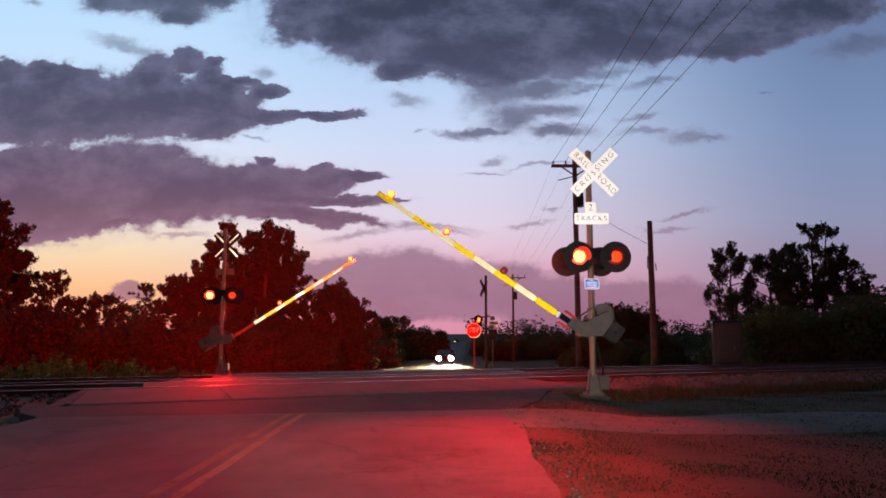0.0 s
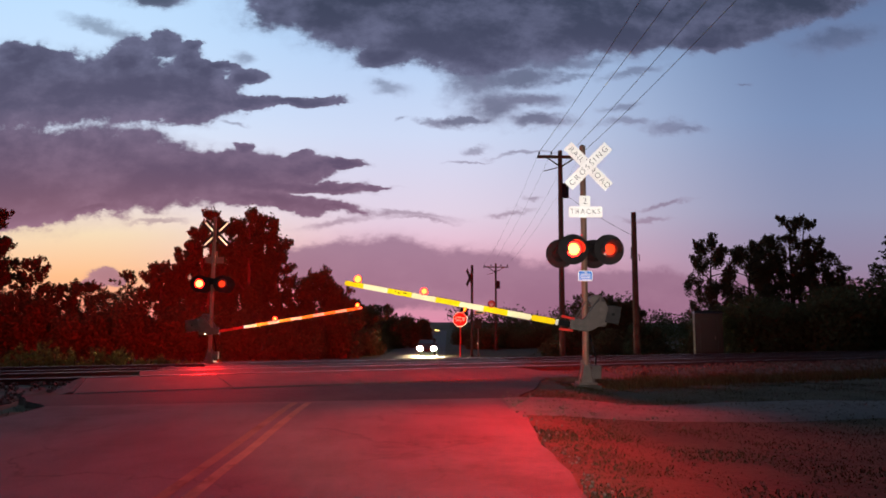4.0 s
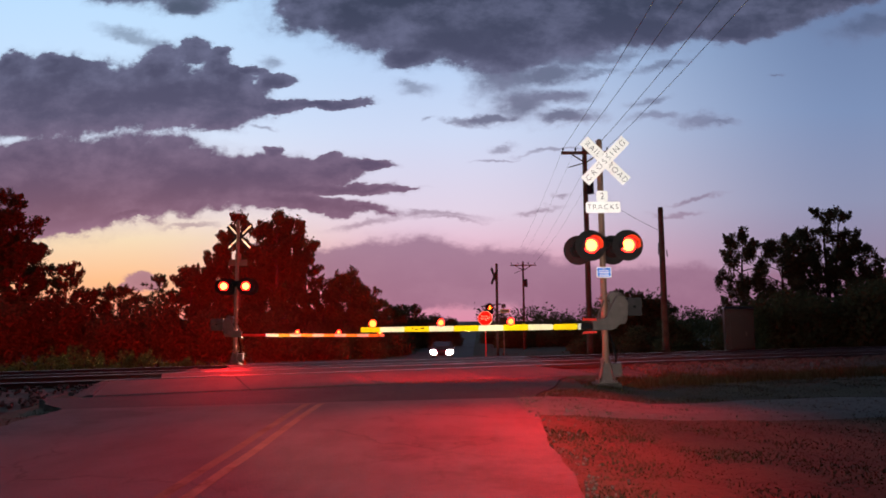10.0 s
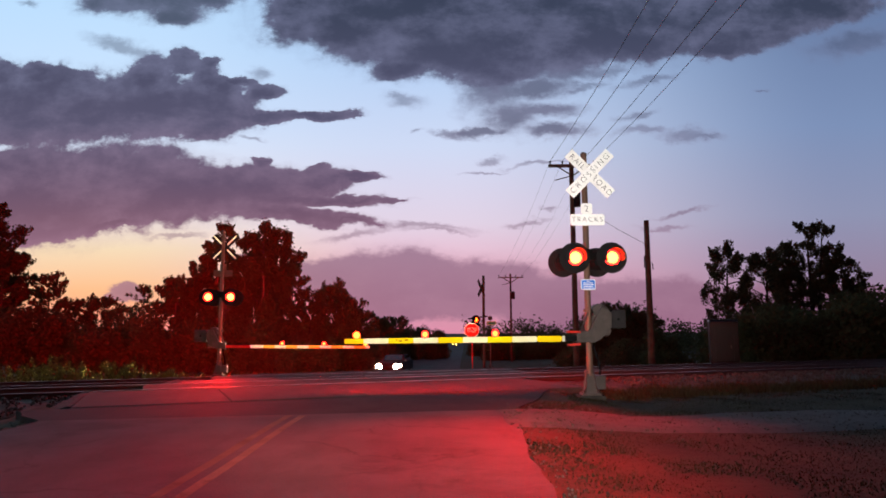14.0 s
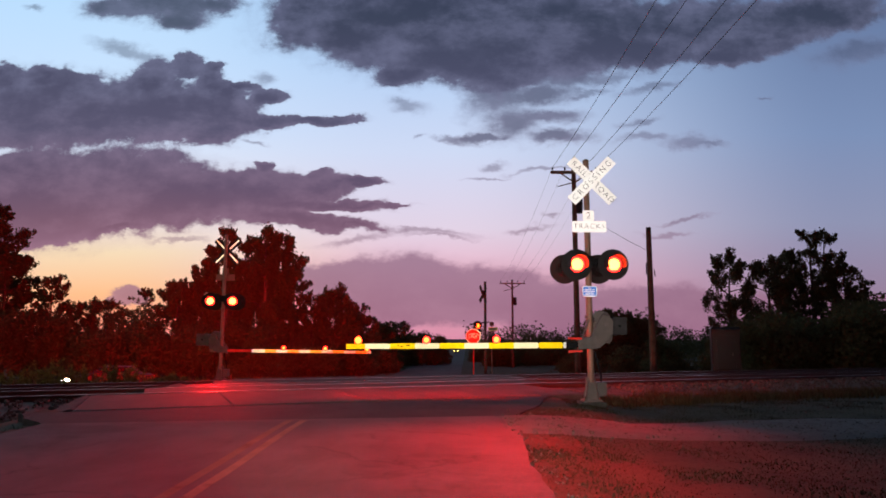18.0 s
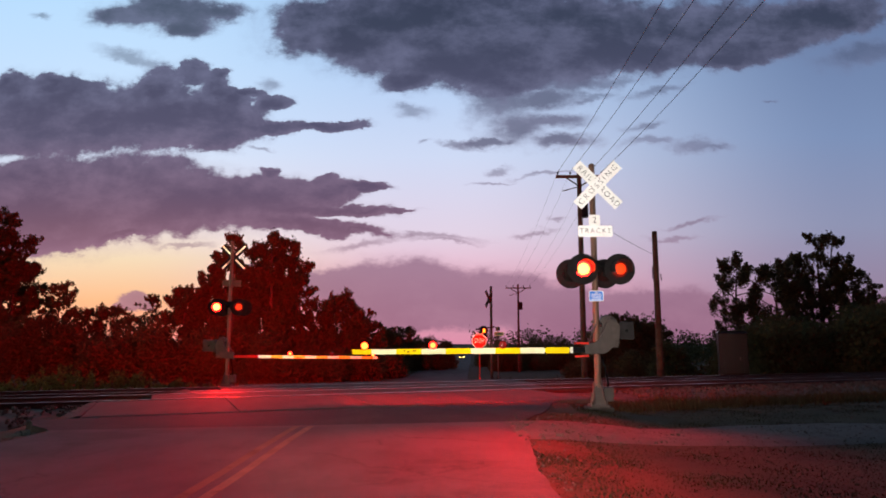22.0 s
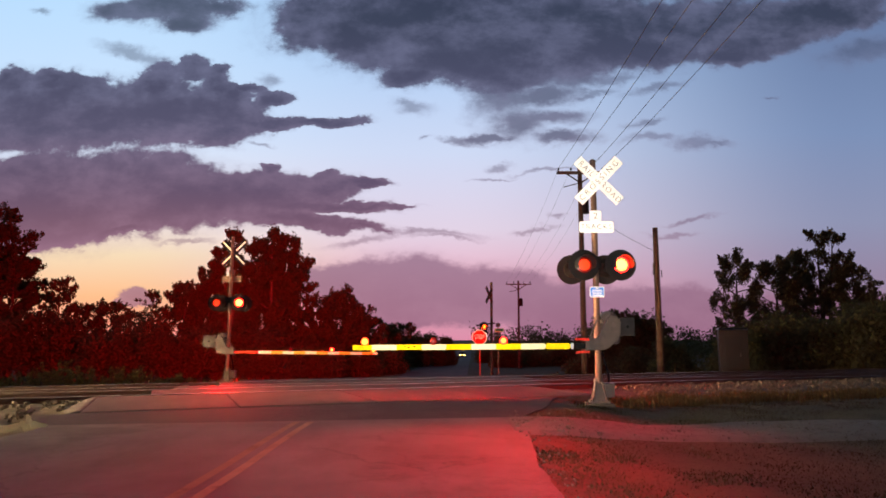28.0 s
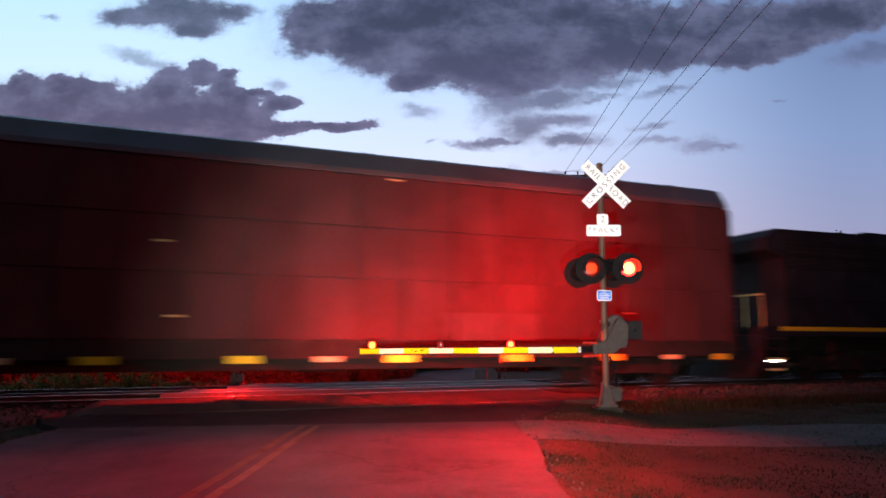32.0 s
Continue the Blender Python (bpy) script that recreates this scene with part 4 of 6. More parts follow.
def gate_arm(signal, side, z, y, x0, x1, lamps, stripes, first, sleeve, weight):
    """The arm turns about a shaft above and behind the board. side -1 reaches to -x, +1 to +x; x0, x1: the striped board's ends."""
    arm = new("gate_arm")
    arm.parent = signal
    tagged(arm, "striped crossing gate arm with three red lamps")
    px, pz = -side * 0.10, 0.48
    pivot = Vector((px, y, z + pz))
    away = Matrix.Translation((-px, 0, -pz))

    def piece(name, bm, mat, parent, label="", smooth=False, bevel=0.0):
        bm.transform(away)
        return part(name, bm, mat, parent, label, smooth, bevel)
    # the bent casting that carries the board round the mast, and its twin behind
    elbow = [(0.30, -0.075), (-0.05, -0.080), (-0.14, -0.045), (-0.28, 0.08), (-0.38, 0.20), (-0.40, 0.46), (-0.32, 0.57), (-0.20, 0.60), (-0.13, 0.50), (0.02, 0.20), (0.08, 0.15), (0.30, 0.14)]
    for y0, y1, low in ((-0.035, 0.035, 0), (0.62, 0.66, 2)):
        bm = bmesh.new()
        prism(bm, [(side * a, b) for a, b in (elbow if not low else elbow[1:-1])], y0, y1)
        piece("arm_elbow", bm, M["casting"], arm, "bent cast arm root", bevel=0.012)
    bm = bmesh.new()
    box(bm, (side * 0.285, 0.0, 0.0), (0.03, 0.12, 0.24))
    piece("flange", bm, M["casting"], arm, bevel=0.006)
    bm = bmesh.new()
    rod(bm, (side * 0.23, -0.03, 0.13), (side * 0.07, -0.03, 0.50), 0.016, seg=8)
    piece("stay_rod", bm, M["casting"], arm, smooth=True)
    bm = bmesh.new()
    rod(bm, (-side * 0.26, -0.04, 0.40), (-side * 0.26, 0.66, 0.40), 0.045, seg=14)
    piece("cross_shaft", bm, M["casting"], arm, smooth=True)
    inner = x0 - side * 0.02
    bm = bmesh.new()
    box(bm, ((side * 0.29 + inner) / 2, 0.0, 0.0), (abs(inner - side * 0.29), 0.05, 0.095))
    piece("arm_splice", bm, M["black"] if not sleeve else M["redplastic"], arm, "dark splice between root and board" if not sleeve else "red sleeve at the board's root", bevel=0.006)
    if not sleeve:
        for dz, tilt in ((0.13, 2), (-0.115, -3)):
            bm = bmesh.new()
            box(bm, (0, 0, 0), (0.27, 0.11, 0.045), pose(side * 0.36, -0.01, dz, 0, tilt, 0), taper=0.9)
            piece("red_bracket", bm, M["redplastic"], arm, "red breakaway bracket", bevel=0.008)
    # counterweight on two bars
    for dy in (0.30, 0.50):
        bm = bmesh.new()
        box(bm, (-side * 0.50, dy, 0.40), (0.50, 0.03, 0.09))
        piece("counterweight_bar", bm, M["casting"], arm, bevel=0.004)
    bm = bmesh.new()
    box(bm, (-side * ((0.50 if sleeve else 0.45) + weight / 2), 0.40, 0.37), (weight, 0.24, 0.44 if sleeve else 0.36))
    # the near counterweight's shade is put into its colour by the darker material
    w = piece("counterweight", bm, M["hood"] if side < 0 else M["casting"], arm, "grey cast counterweight, darkened for shade" if side < 0 else "grey cast counterweight", bevel=0.02)
    bm = bmesh.new()
    rod(bm, (-side * ((0.50 if sleeve else 0.45) + weight / 2), 0.26, 0.37), (-side * ((0.50 if sleeve else 0.45) + weight / 2), 0.54, 0.37), 0.03, seg=8)
    piece("bolt", bm, M["black"], w)
    n, pitch = 0, 0.48 if side < 0 else 0.406
    x = x0
    while (x1 - x) * side > 0.02:
        e = x + side * (0.06 if n == 0 else pitch)
        if (e - x1) * side > 0:
            e = x1
        w = 0.115 - 0.02 * abs(x - x0) / abs(x1 - x0)
        bm = bmesh.new()
        box(bm, ((x + e) / 2, 0, 0), (abs(e - x) - 0.003, 0.045, w))
        piece("stripe", bm, stripes[n % 2] if n else M["white"], arm, bevel=0.006)
        x, n = e, n + 1
    for dx, dz, w in ((-3.60, 0.012, 0.07), (-3.72, -0.006, 0.05), (-3.79, 0.016, 0.03)) if side < 0 else ():
        bm = bmesh.new()
        box(bm, (dx, -0.024, dz), (w, 0.003, 0.022))
        piece("scuff_mark", bm, M["black"], arm, "dark scrape on the board")
    for dx in (-0.60, -1.07) if side < 0 else ():       # clamps where the board is spliced
        for dz in (-0.050, 0.050):
            bm = bmesh.new()
            box(bm, (dx, -0.002, dz), (0.028, 0.056, 0.022))
            piece("splice_clamp", bm, M["black"], arm, "small dark clamp on the board", bevel=0.004)
    bm = bmesh.new()
    rod(bm, (side * 0.3, 0.03, 0.06), (x1 - side * 0.15, 0.03, 0.045), 0.009, seg=8)
    piece("lamp_cable", bm, M["black"], arm)
    for i, lx in enumerate(lamps):
        bm = bmesh.new()
        rod(bm, (lx, 0, 0.04), (lx, 0, 0.07), 0.03, 0.03, 12)
        rod(bm, (lx, -0.045, 0.116), (lx, 0.045, 0.116), 0.074, 0.074, 20)
        lamp = piece("arm_lamp", bm, M["black"], arm, "small red lamp on the arm", smooth=True)
        bm = bmesh.new()
        rod(bm, (lx, 0.046, 0.116), (lx, 0.054, 0.116), 0.062, 0.056, 20)
        piece("rear_lens", bm, M["armback"], lamp, "red lens on the far side of the lamp", smooth=True)
        if i == 2:       # the tip burns steadily
            bm = bmesh.new()
            bmesh.ops.create_uvsphere(bm, u_segments=18, v_segments=10, radius=0.068, matrix=pose(lx, -0.045, 0.116) @ Matrix.Diagonal((1, 0.5, 1, 1)))
            piece("lens", bm, M["armlit"], lamp, smooth=True)
        else:
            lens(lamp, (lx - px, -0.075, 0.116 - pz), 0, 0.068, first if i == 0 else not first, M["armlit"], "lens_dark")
    arm.matrix_basis = Matrix.Translation(pivot)
    ARMS.append((arm, pivot, side))
    return arm


def mast_parts(signal, top, foot):
    bm = bmesh.new()
    rod(bm, (0, 0, foot + 0.05), (0, 0, top), 0.064, 0.060, 20)
    part("mast", bm, M["mast"], signal, "weathered aluminium mast", smooth=True)
    bm = bmesh.new()
    rod(bm, (0, 0, top), (0, 0, top + 0.035), 0.070, 0.03, 20)
    part("cap", bm, M["casting"], signal, smooth=True)
    # base: collar, flared ribs and a bolted plate
    bm = bmesh.new()
    ring(bm, (0, 0, 0), 0.060, 0.098, 0.08, 24)
    bm.transform(pose(0, 0, foot + 0.40, 90, 0, 0) @ pose(0, 0, -0.04))
    part("base_collar", bm, M["casting"], signal, "cast collar clamped round the mast", smooth=True)
    bm = bmesh.new()
    box(bm, (0, 0, foot + 0.20), (0.25, 0.25, 0.36), taper=0.58)
    base = part("base_casting", bm, M["casting"], signal, "flared cast mast base", bevel=0.008)
    for a in range(0, 360, 90):
        bm = bmesh.new()
        prism(bm, [(0.06, 0.03), (0.188, 0.03), (0.180, 0.08), (0.10, 0.42), (0.06, 0.42)], -0.014, 0.014)
        bm.transform(pose(0, 0, foot) @ Matrix.Rotation(radians(a + 45), 4, "Z"))
        part("rib", bm, M["casting"], base)
    bm = bmesh.new()
    box(bm, (0, 0, foot + 0.03), (0.36, 0.36, 0.05))
    plate = part("base_plate", bm, M["casting"], base, bevel=0.006)
    for dx in (-0.145, 0.145):
        for dy in (-0.145, 0.145):
            bm = bmesh.new()
            rod(bm, (dx, dy, foot + 0.05), (dx, dy, foot + 0.12), 0.018, seg=6)
            part("anchor_bolt", bm, M["steel"], base)
    bm = bmesh.new()
    box(bm, (0.20, 0.04, foot + 0.25), (0.20, 0.20, 0.27))
    jb = part("junction_box", bm, M["casting"], signal, bevel=0.012)
    bm = bmesh.new()
    box(bm, (0.20, -0.066, foot + 0.25), (0.18, 0.014, 0.25))
    part("lid", bm, M["casting"], jb, bevel=0.004)
    bm = bmesh.new()
    pts = [(0.20, 0.02, foot + 0.38), (0.205, 0.02, foot + 0.52), (0.16, 0.02, foot + 0.72), (0.09, 0.03, foot + 0.98)]
    for a, b in zip(pts, pts[1:]):
        rod(bm, a, b, 0.020, seg=8)
    part("conduit", bm, M["black"], signal, "flexible cable conduit", smooth=True)
    bm = bmesh.new()
    box(bm, (0, 0, foot - 0.17), (0.50, 0.50, 0.36))
    part("foundation", bm, M["panel"], signal, "concrete footing", bevel=0.02)


def mechanism(signal, side, z):
    """The gate motor housing that hugs the mast, with a rounded top."""
    bm = bmesh.new()
    dome = [(-0.04, 0.03), (-0.04, 0.46), (-0.07, 0.56), (-0.13, 0.64), (-0.21, 0.68), (-0.30, 0.68), (-0.38, 0.64), (-0.44, 0.56), (-0.47, 0.45), (-0.475, 0.12), (-0.43, 0.03)]
    prism(bm, [(side * a, z + b) for a, b in dome], 0.05, 0.28)
    house = part("motor_housing", bm, M["casting"], signal, "grey gate motor housing with rounded top", bevel=0.03)
    if side > 0:
        bm = bmesh.new()
        box(bm, (-side * 0.36, 0.165, z + 0.0), (0.20, 0.20, 0.14))
        part("terminal_box", bm, M["mast"], house, "pale terminal box under the housing", bevel=0.01)
    bm = bmesh.new()
    rod(bm, (-side * 0.10, -0.20, z + 0.48), (-side * 0.10, 0.36, z + 0.48), 0.045, 0.045, 16)
    part("pivot_shaft", bm, M["casting"], signal, smooth=True)
    for dz in (0.52, -0.02):
        bm = bmesh.new()
        ring(bm, (0, 0, 0), 0.062, 0.085, 0.06, 20)
        bm.transform(pose(0, 0, z + dz, 90, 0, 0) @ pose(0, 0, -0.03))
        part("clamp", bm, M["casting"], signal, smooth=True)


def build_signals():
    # near signal, facing the waiting road
    s = thing("crossing_signal", pose(3.03, 14.05, 0), "railway crossing signal with flashing lamps, crossbuck and striped gate arm", "crossing signal", "crossing signals")
    mast_parts(s, 4.88, 0.03)
    # crossbuck: two white blades with black letters
    buck = None
    for lean, y, word in ((-45.5, -0.085, "RAIL  ROAD"), (45.5, -0.105, "CROSSING")):
        bm = bmesh.new()
        m = Matrix.Translation((0.095, y, 4.45)) @ Matrix.Rotation(radians(-lean), 4, "Y")
        blade_strip(bm, 1.20, 0.23, 0.012, m)
        b = part("crossbuck_blade", bm, M["white_near"], s, "white reflective blade with black letters", bevel=0.003)
        for half, at in ((word, 0.0),) if "C" in word else (("RAIL", -0.345), ("ROAD", 0.345)):
            letters(half, 0.165, m @ pose(at, -0.008, -0.004), M["ink"], b, spacing=1.52 if "C" in word else 1.22)
        for dx in (-0.12, 0.12):
            bm = bmesh.new()
            rod(bm, m @ Vector((dx, -0.012, 0.07)), m @ Vector((dx, 0.0, 0.07)), 0.012, seg=8)
            part("bolt", bm, M["casting"], b)
    # number-of-tracks sign
    bm = bmesh.new()
    plate(bm, (0.025, -0.085, 3.50), 0.69, 0.23, 0.035)
    p = part("tracks_plate", bm, M["white_near"], s, "white plate reading TRACKS", bevel=0.003)
    letters("TRACKS", 0.145, pose(0.02, -0.092, 3.505), M["ink"], p, spacing=1.25)
    bm = bmesh.new()
    plate(bm, (0.01, -0.088, 3.725), 0.23, 0.22, 0.035)
    p = part("number_plate", bm, M["white_near"], s, "white plate with the number 2", bevel=0.003)
    letters("2", 0.19, pose(0.01, -0.095, 3.72), M["ink"], p)
    bm = bmesh.new()
    box(bm, (0.01, -0.066, 3.60), (0.04, 0.02, 0.42))
    part("sign_bracket", bm, M["casting"], s)
    # emergency notice, its small text as bars
    bm = bmesh.new()
    plate(bm, (0.0, -0.085, 2.195), 0.29, 0.21, 0.03, 0.008)
    p = part("notice_border", bm, M["white_near"], s, "white border of the blue notice", bevel=0.002)
    bm = bmesh.new()
    plate(bm, (0.0, -0.0905, 2.195), 0.262, 0.182, 0.022, 0.004)
    part("notice_panel", bm, M["blue_near"], p, "blue notice panel")
    for i, w in enumerate((0.06, 0.20, 0.22, 0.18, 0.21)):
        bm = bmesh.new()
        box(bm, (0.0, -0.0935, 2.262 - i * 0.034), (w, 0.002, 0.013))
        part("text_bar", bm, M["white_near"], p)
    # lamp cross arm, front pair and rear pair
    bm = bmesh.new()
    rod(bm, (-0.34, 0.0, 2.82), (0.48, 0.0, 2.82), 0.035, seg=14)
    box(bm, (0.0, 0.0, 2.80), (0.20, 0.20, 0.22))
    for x in (-0.32, 0.42):
        rod(bm, (x, 0, 2.82), (x, -0.12, 2.72), 0.025, seg=10)
        rod(bm, (x - 0.22, 0, 2.80), (x - 0.22, 0.14, 2.70), 0.025, seg=10)
    part("lamp_crossarm", bm, M["black"], s, smooth=True)
    for x, first in ((-0.30, True), (0.42, False)):
        flasher(s, x, -0.33, 2.705, 3, first, M["lit"])
    for x, first in ((-0.40, True), (0.30, False)):
        flasher(s, x, 0.42, 2.69, 180, first, M["lit"])
    mechanism(s, -1, 1.14)
    gate_arm(s, -1, 1.14, -0.28, -0.53, -4.80, (-1.89, -3.24, -4.56), (M["cream_near"], M["yellow_near"]), False, False, 0.30)
    # far signal, seen from behind
    s = thing("crossing_signal", pose(-7.86, 25.3, -0.30), "flashing railway crossing signal seen from behind, arm across far lane", "crossing signal", "crossing signals")
    mast_parts(s, 5.30, 0.05)
    for lean, y in ((-45.5, 0.085), (45.5, 0.105)):
        m = Matrix.Translation((0.03, y, 4.72)) @ Matrix.Rotation(radians(-lean), 4, "Y")
        bm = bmesh.new()
        blade_strip(bm, 1.20, 0.23, 0.012, m)
        b = part("crossbuck_blade", bm, M["hood"], s, "dark weathered back of a crossbuck blade", bevel=0.003)
        for c in (-0.36, 0.36):
            bm = bmesh.new()
            box(bm, (c, -0.010, 0), (0.46, 0.004, 0.055), m)
            part("reflective_strip", bm, M["cream_far"], b, "pale reflective strip on the back of the blade")
    bm = bmesh.new()
    box(bm, (0.0, 0.085, 3.75), (0.69, 0.010, 0.23))
    part("tracks_plate", bm, M["mast"], s, "back of the tracks plate", bevel=0.003)
    bm = bmesh.new()
    box(bm, (0.0, 0.085, 3.98), (0.23, 0.010, 0.22))
    part("number_plate", bm, M["mast"], s, "back of the number plate", bevel=0.003)
    bm = bmesh.new()
    rod(bm, (-0.44, 0.0, 2.98), (0.46, 0.0, 2.98), 0.035, seg=14)
    box(bm, (0.0, 0.0, 2.96), (0.20, 0.20, 0.22))
    part("lamp_crossarm", bm, M["black"], s, smooth=True)
    for x, first in ((-0.385, True), (0.42, False)):
        flasher(s, x, -0.30, 2.86, 16, first, M["lit"])
    for x, first in ((-0.40, False), (0.40, True)):
        flasher(s, x, 0.36, 2.86, 180, first, M["lit"])
    mechanism(s, 1, 1.10)
    gate_arm(s, 1, 1.10, -0.22, 1.17, 5.45, (2.33, 3.82, 5.30), (M["orange_far"], M["cream_far"]), True, True, 0.46)
    # distant signal on the crossing beyond, turned side-on
    s = thing("crossing_signal", pose(2.52, 37.55, -1.30), "distant crossing signal turned sideways beside the far junction", "crossing signal", "crossing signals")
    bm = bmesh.new()
    rod(bm, (0, 0, 0), (0, 0, 5.66), 0.075, 0.07, 16)
    part("mast", bm, M["pole"], s, smooth=True)
    for lean in (-45, 45):
        bm = bmesh.new()
        m = pose(-0.12, -0.1, 4.95, 0, 0, 62) @ Matrix.Rotation(radians(lean), 4, "Y")
        blade_strip(bm, 1.2, 0.23, 0.02, m)
        part("crossbuck_blade", bm, M["mast"], s, bevel=0.003)
    bm = bmesh.new()
    rod(bm, (-0.85, 0, 3.30), (0.20, 0, 3.45), 0.035, seg=10)
    part("lamp_crossarm", bm, M["black"], s, smooth=True)
    for x, z, turn in ((-0.42, 3.25, 24), (-0.50, 2.95, 40)):
        base = pose(x, -0.1, z, 0, 0, turn)
        bm = bmesh.new()
        ring(bm, (0, 0, 0), 0.10, 0.25, 0.02, 24)
        ring(bm, (0, -0.22, 0), 0.15, 0.16, 0.22, 20, -25, 205)
        bm.transform(base)
        d = part("target_disc", bm, M["black"], s, smooth=True)
        bm = bmesh.new()
        rod(bm, (0, 0.0, 0), (0, 0.05, 0), 0.12, 0.12, 20)
        bm.transform(base)
        part("lens", bm, M["farlit"] if turn == 24 else M["lens_dark"], d, "red signal lens")


def octagon(r):
    return [(r * math.cos(math.pi / 8 + i * math.pi / 4), r * math.sin(math.pi / 8 + i * math.pi / 4)) for i in range(8)]


def build_signs():
    s = thing("stop_sign", pose(1.81, 36.56, land(1.81, 36.56)), "red octagonal stop sign with white letters on a steel post", "stop sign")
    c = 1.374 - land(1.81, 36.56)
    bm = bmesh.new()
    box(bm, (0.02, 0.03, c / 2 + 0.1), (0.06, 0.035, c + 0.35))
    part("post", bm, M["redplastic"], s, "reflective orange-red sign post", bevel=0.004)
    bm = bmesh.new()
    prism(bm, [(x, z + c) for x, z in octagon(0.412)], 0.0, 0.006)
    part("border", bm, M["white_far"], s, "white border of the sign")
    bm = bmesh.new()
    prism(bm, [(x, z + c) for x, z in octagon(0.385)], -0.006, -0.001)
    f = part("face", bm, M["red_far"], s, "red reflective face")
    letters("STOP", 0.36, pose(0, -0.010, c) @ Matrix.Diagonal((0.60, 1, 1, 1)), M["white_far"], f, spacing=1.05)
    # street sign pair on its own post
    gx, gy = 2.95, 38.6
    s = thing("street_sign", pose(gx, gy, land(gx, gy)), "small street name signs and a marker board on a post", "street sign")
    z0 = -land(gx, gy)
    bm = bmesh.new()
    rod(bm, (0, 0, -0.1), (0, 0, 2.2 + z0), 0.03, 0.03, 10)
    part("post", bm, M["mast"], s, smooth=True)
    bm = bmesh.new()
    box(bm, (0.06, -0.04, 1.78 + z0), (0.52, 0.01, 0.20))
    p = part("name_plate", bm, M["cream"], s, "pale plate with an unreadable line")
    bm = bmesh.new()
    box(bm, (0.06, -0.05, 1.78 + z0), (0.38, 0.004, 0.07))
    part("text_bar", bm, M["signgreen"], p)
    bm = bmesh.new()
    box(bm, (0.0, 0.02, 2.06 + z0), (0.24, 0.01, 0.20))
    part("upper_plate", bm, M["casting"], s)
    bm = bmesh.new()
    box(bm, (0.0, -0.04, 1.15 + z0), (0.40, 0.01, 0.55))
    part("marker_board", bm, M["pole"], s, "dark brown marker board")
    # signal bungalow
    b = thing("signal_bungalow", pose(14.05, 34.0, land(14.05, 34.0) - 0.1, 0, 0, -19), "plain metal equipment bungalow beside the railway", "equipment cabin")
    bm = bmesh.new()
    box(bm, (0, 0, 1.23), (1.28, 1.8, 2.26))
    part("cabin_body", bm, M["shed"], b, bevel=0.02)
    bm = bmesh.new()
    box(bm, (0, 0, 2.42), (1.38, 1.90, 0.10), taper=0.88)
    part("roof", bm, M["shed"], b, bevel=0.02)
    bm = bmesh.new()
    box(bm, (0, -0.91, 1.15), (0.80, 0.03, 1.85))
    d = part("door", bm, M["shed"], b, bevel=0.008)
    bm = bmesh.new()
    rod(bm, (0.28, -0.94, 1.1), (0.28, -0.94, 1.25), 0.02, seg=8)
    part("handle", bm, M["casting"], d)
    bm = bmesh.new()
    box(bm, (0, 0, 0.05), (1.5, 2.0, 0.2))
    part("footing", bm, M["panel"], b)


# ---- poles and wires ----
def cable(name, a, b, sag, parent=None, r=0.012, n=28):
    a, b = Vector(a), Vector(b)
    cu = bpy.data.curves.new(name, "CURVE")
    cu.dimensions, cu.bevel_depth, cu.bevel_resolution = "3D", r, 1
    sp = cu.splines.new("POLY")
    sp.points.add(n)
    for i in range(n + 1):
        w = i / n
        p = a.lerp(b, w)
        sp.points[i].co = (p.x, p.y, p.z - sag * 4 * w * (1 - w), 1)
    tmp = bpy.data.objects.new(name, cu)
    scene.collection.objects.link(tmp)
    me = bpy.data.meshes.new_from_object(tmp.evaluated_get(bpy.context.evaluated_depsgraph_get()))
    bpy.data.objects.remove(tmp)
    return part(name, me, M["wire"], parent, smooth=True)


def utility_pole(x, y, top, r, arm, label, transformer=False, lean=0.0):
    z = land(x, y)
    s = thing("utility_pole", pose(x, y, z, 0, lean, 0), label, "utility pole", "utility poles")
    h = top - z
    bm = bmesh.new()
    rod(bm, (0, 0, -0.4), (0, 0, h), r, r * 0.72, 14)
    part("pole", bm, M["pole"], s, smooth=True)
    if arm:
        bm = bmesh.new()
        box(bm, (0, -r - 0.04, h - 0.45), (arm, 0.13, 0.19 if r > 0.15 else 0.12))
        part("crossarm", bm, M["pole"], s, bevel=0.01)
        for sx in (-1, 1):
            bm = bmesh.new()
            rod(bm, (sx * arm * 0.30, -r - 0.05, h - 0.50), (sx * 0.05, -r - 0.02, h - 1.05), 0.045, seg=8)
            part("brace", bm, M["pole"], s)
        for f in (-0.46, -0.20, 0.20, 0.46):
            bm = bmesh.new()
            rod(bm, (arm * f, -r - 0.03, h - 0.40), (arm * f, -r - 0.03, h - 0.26), 0.022, seg=8)
            rod(bm, (arm * f, -r - 0.03, h - 0.27), (arm * f, -r - 0.03, h - 0.13), 0.06, 0.045, 10)
            part("insulator", bm, M["black"], s, smooth=True)
    if transformer:
        bm = bmesh.new()
        rod(bm, (0.28, -0.1, h - 3.0), (0.28, -0.1, h - 2.15), 0.21, 0.21, 18)
        rod(bm, (0.28, -0.1, h - 2.15), (0.28, -0.1, h - 2.08), 0.21, 0.12, 18)
        part("transformer", bm, M["loco"], s, smooth=True)
        bm = bmesh.new()
        rod(bm, (-1.05, -0.2, h - 1.35), (0.0, -0.1, h - 1.05), 0.03, seg=8)
        part("cutout_arm", bm, M["pole"], s)
    return s


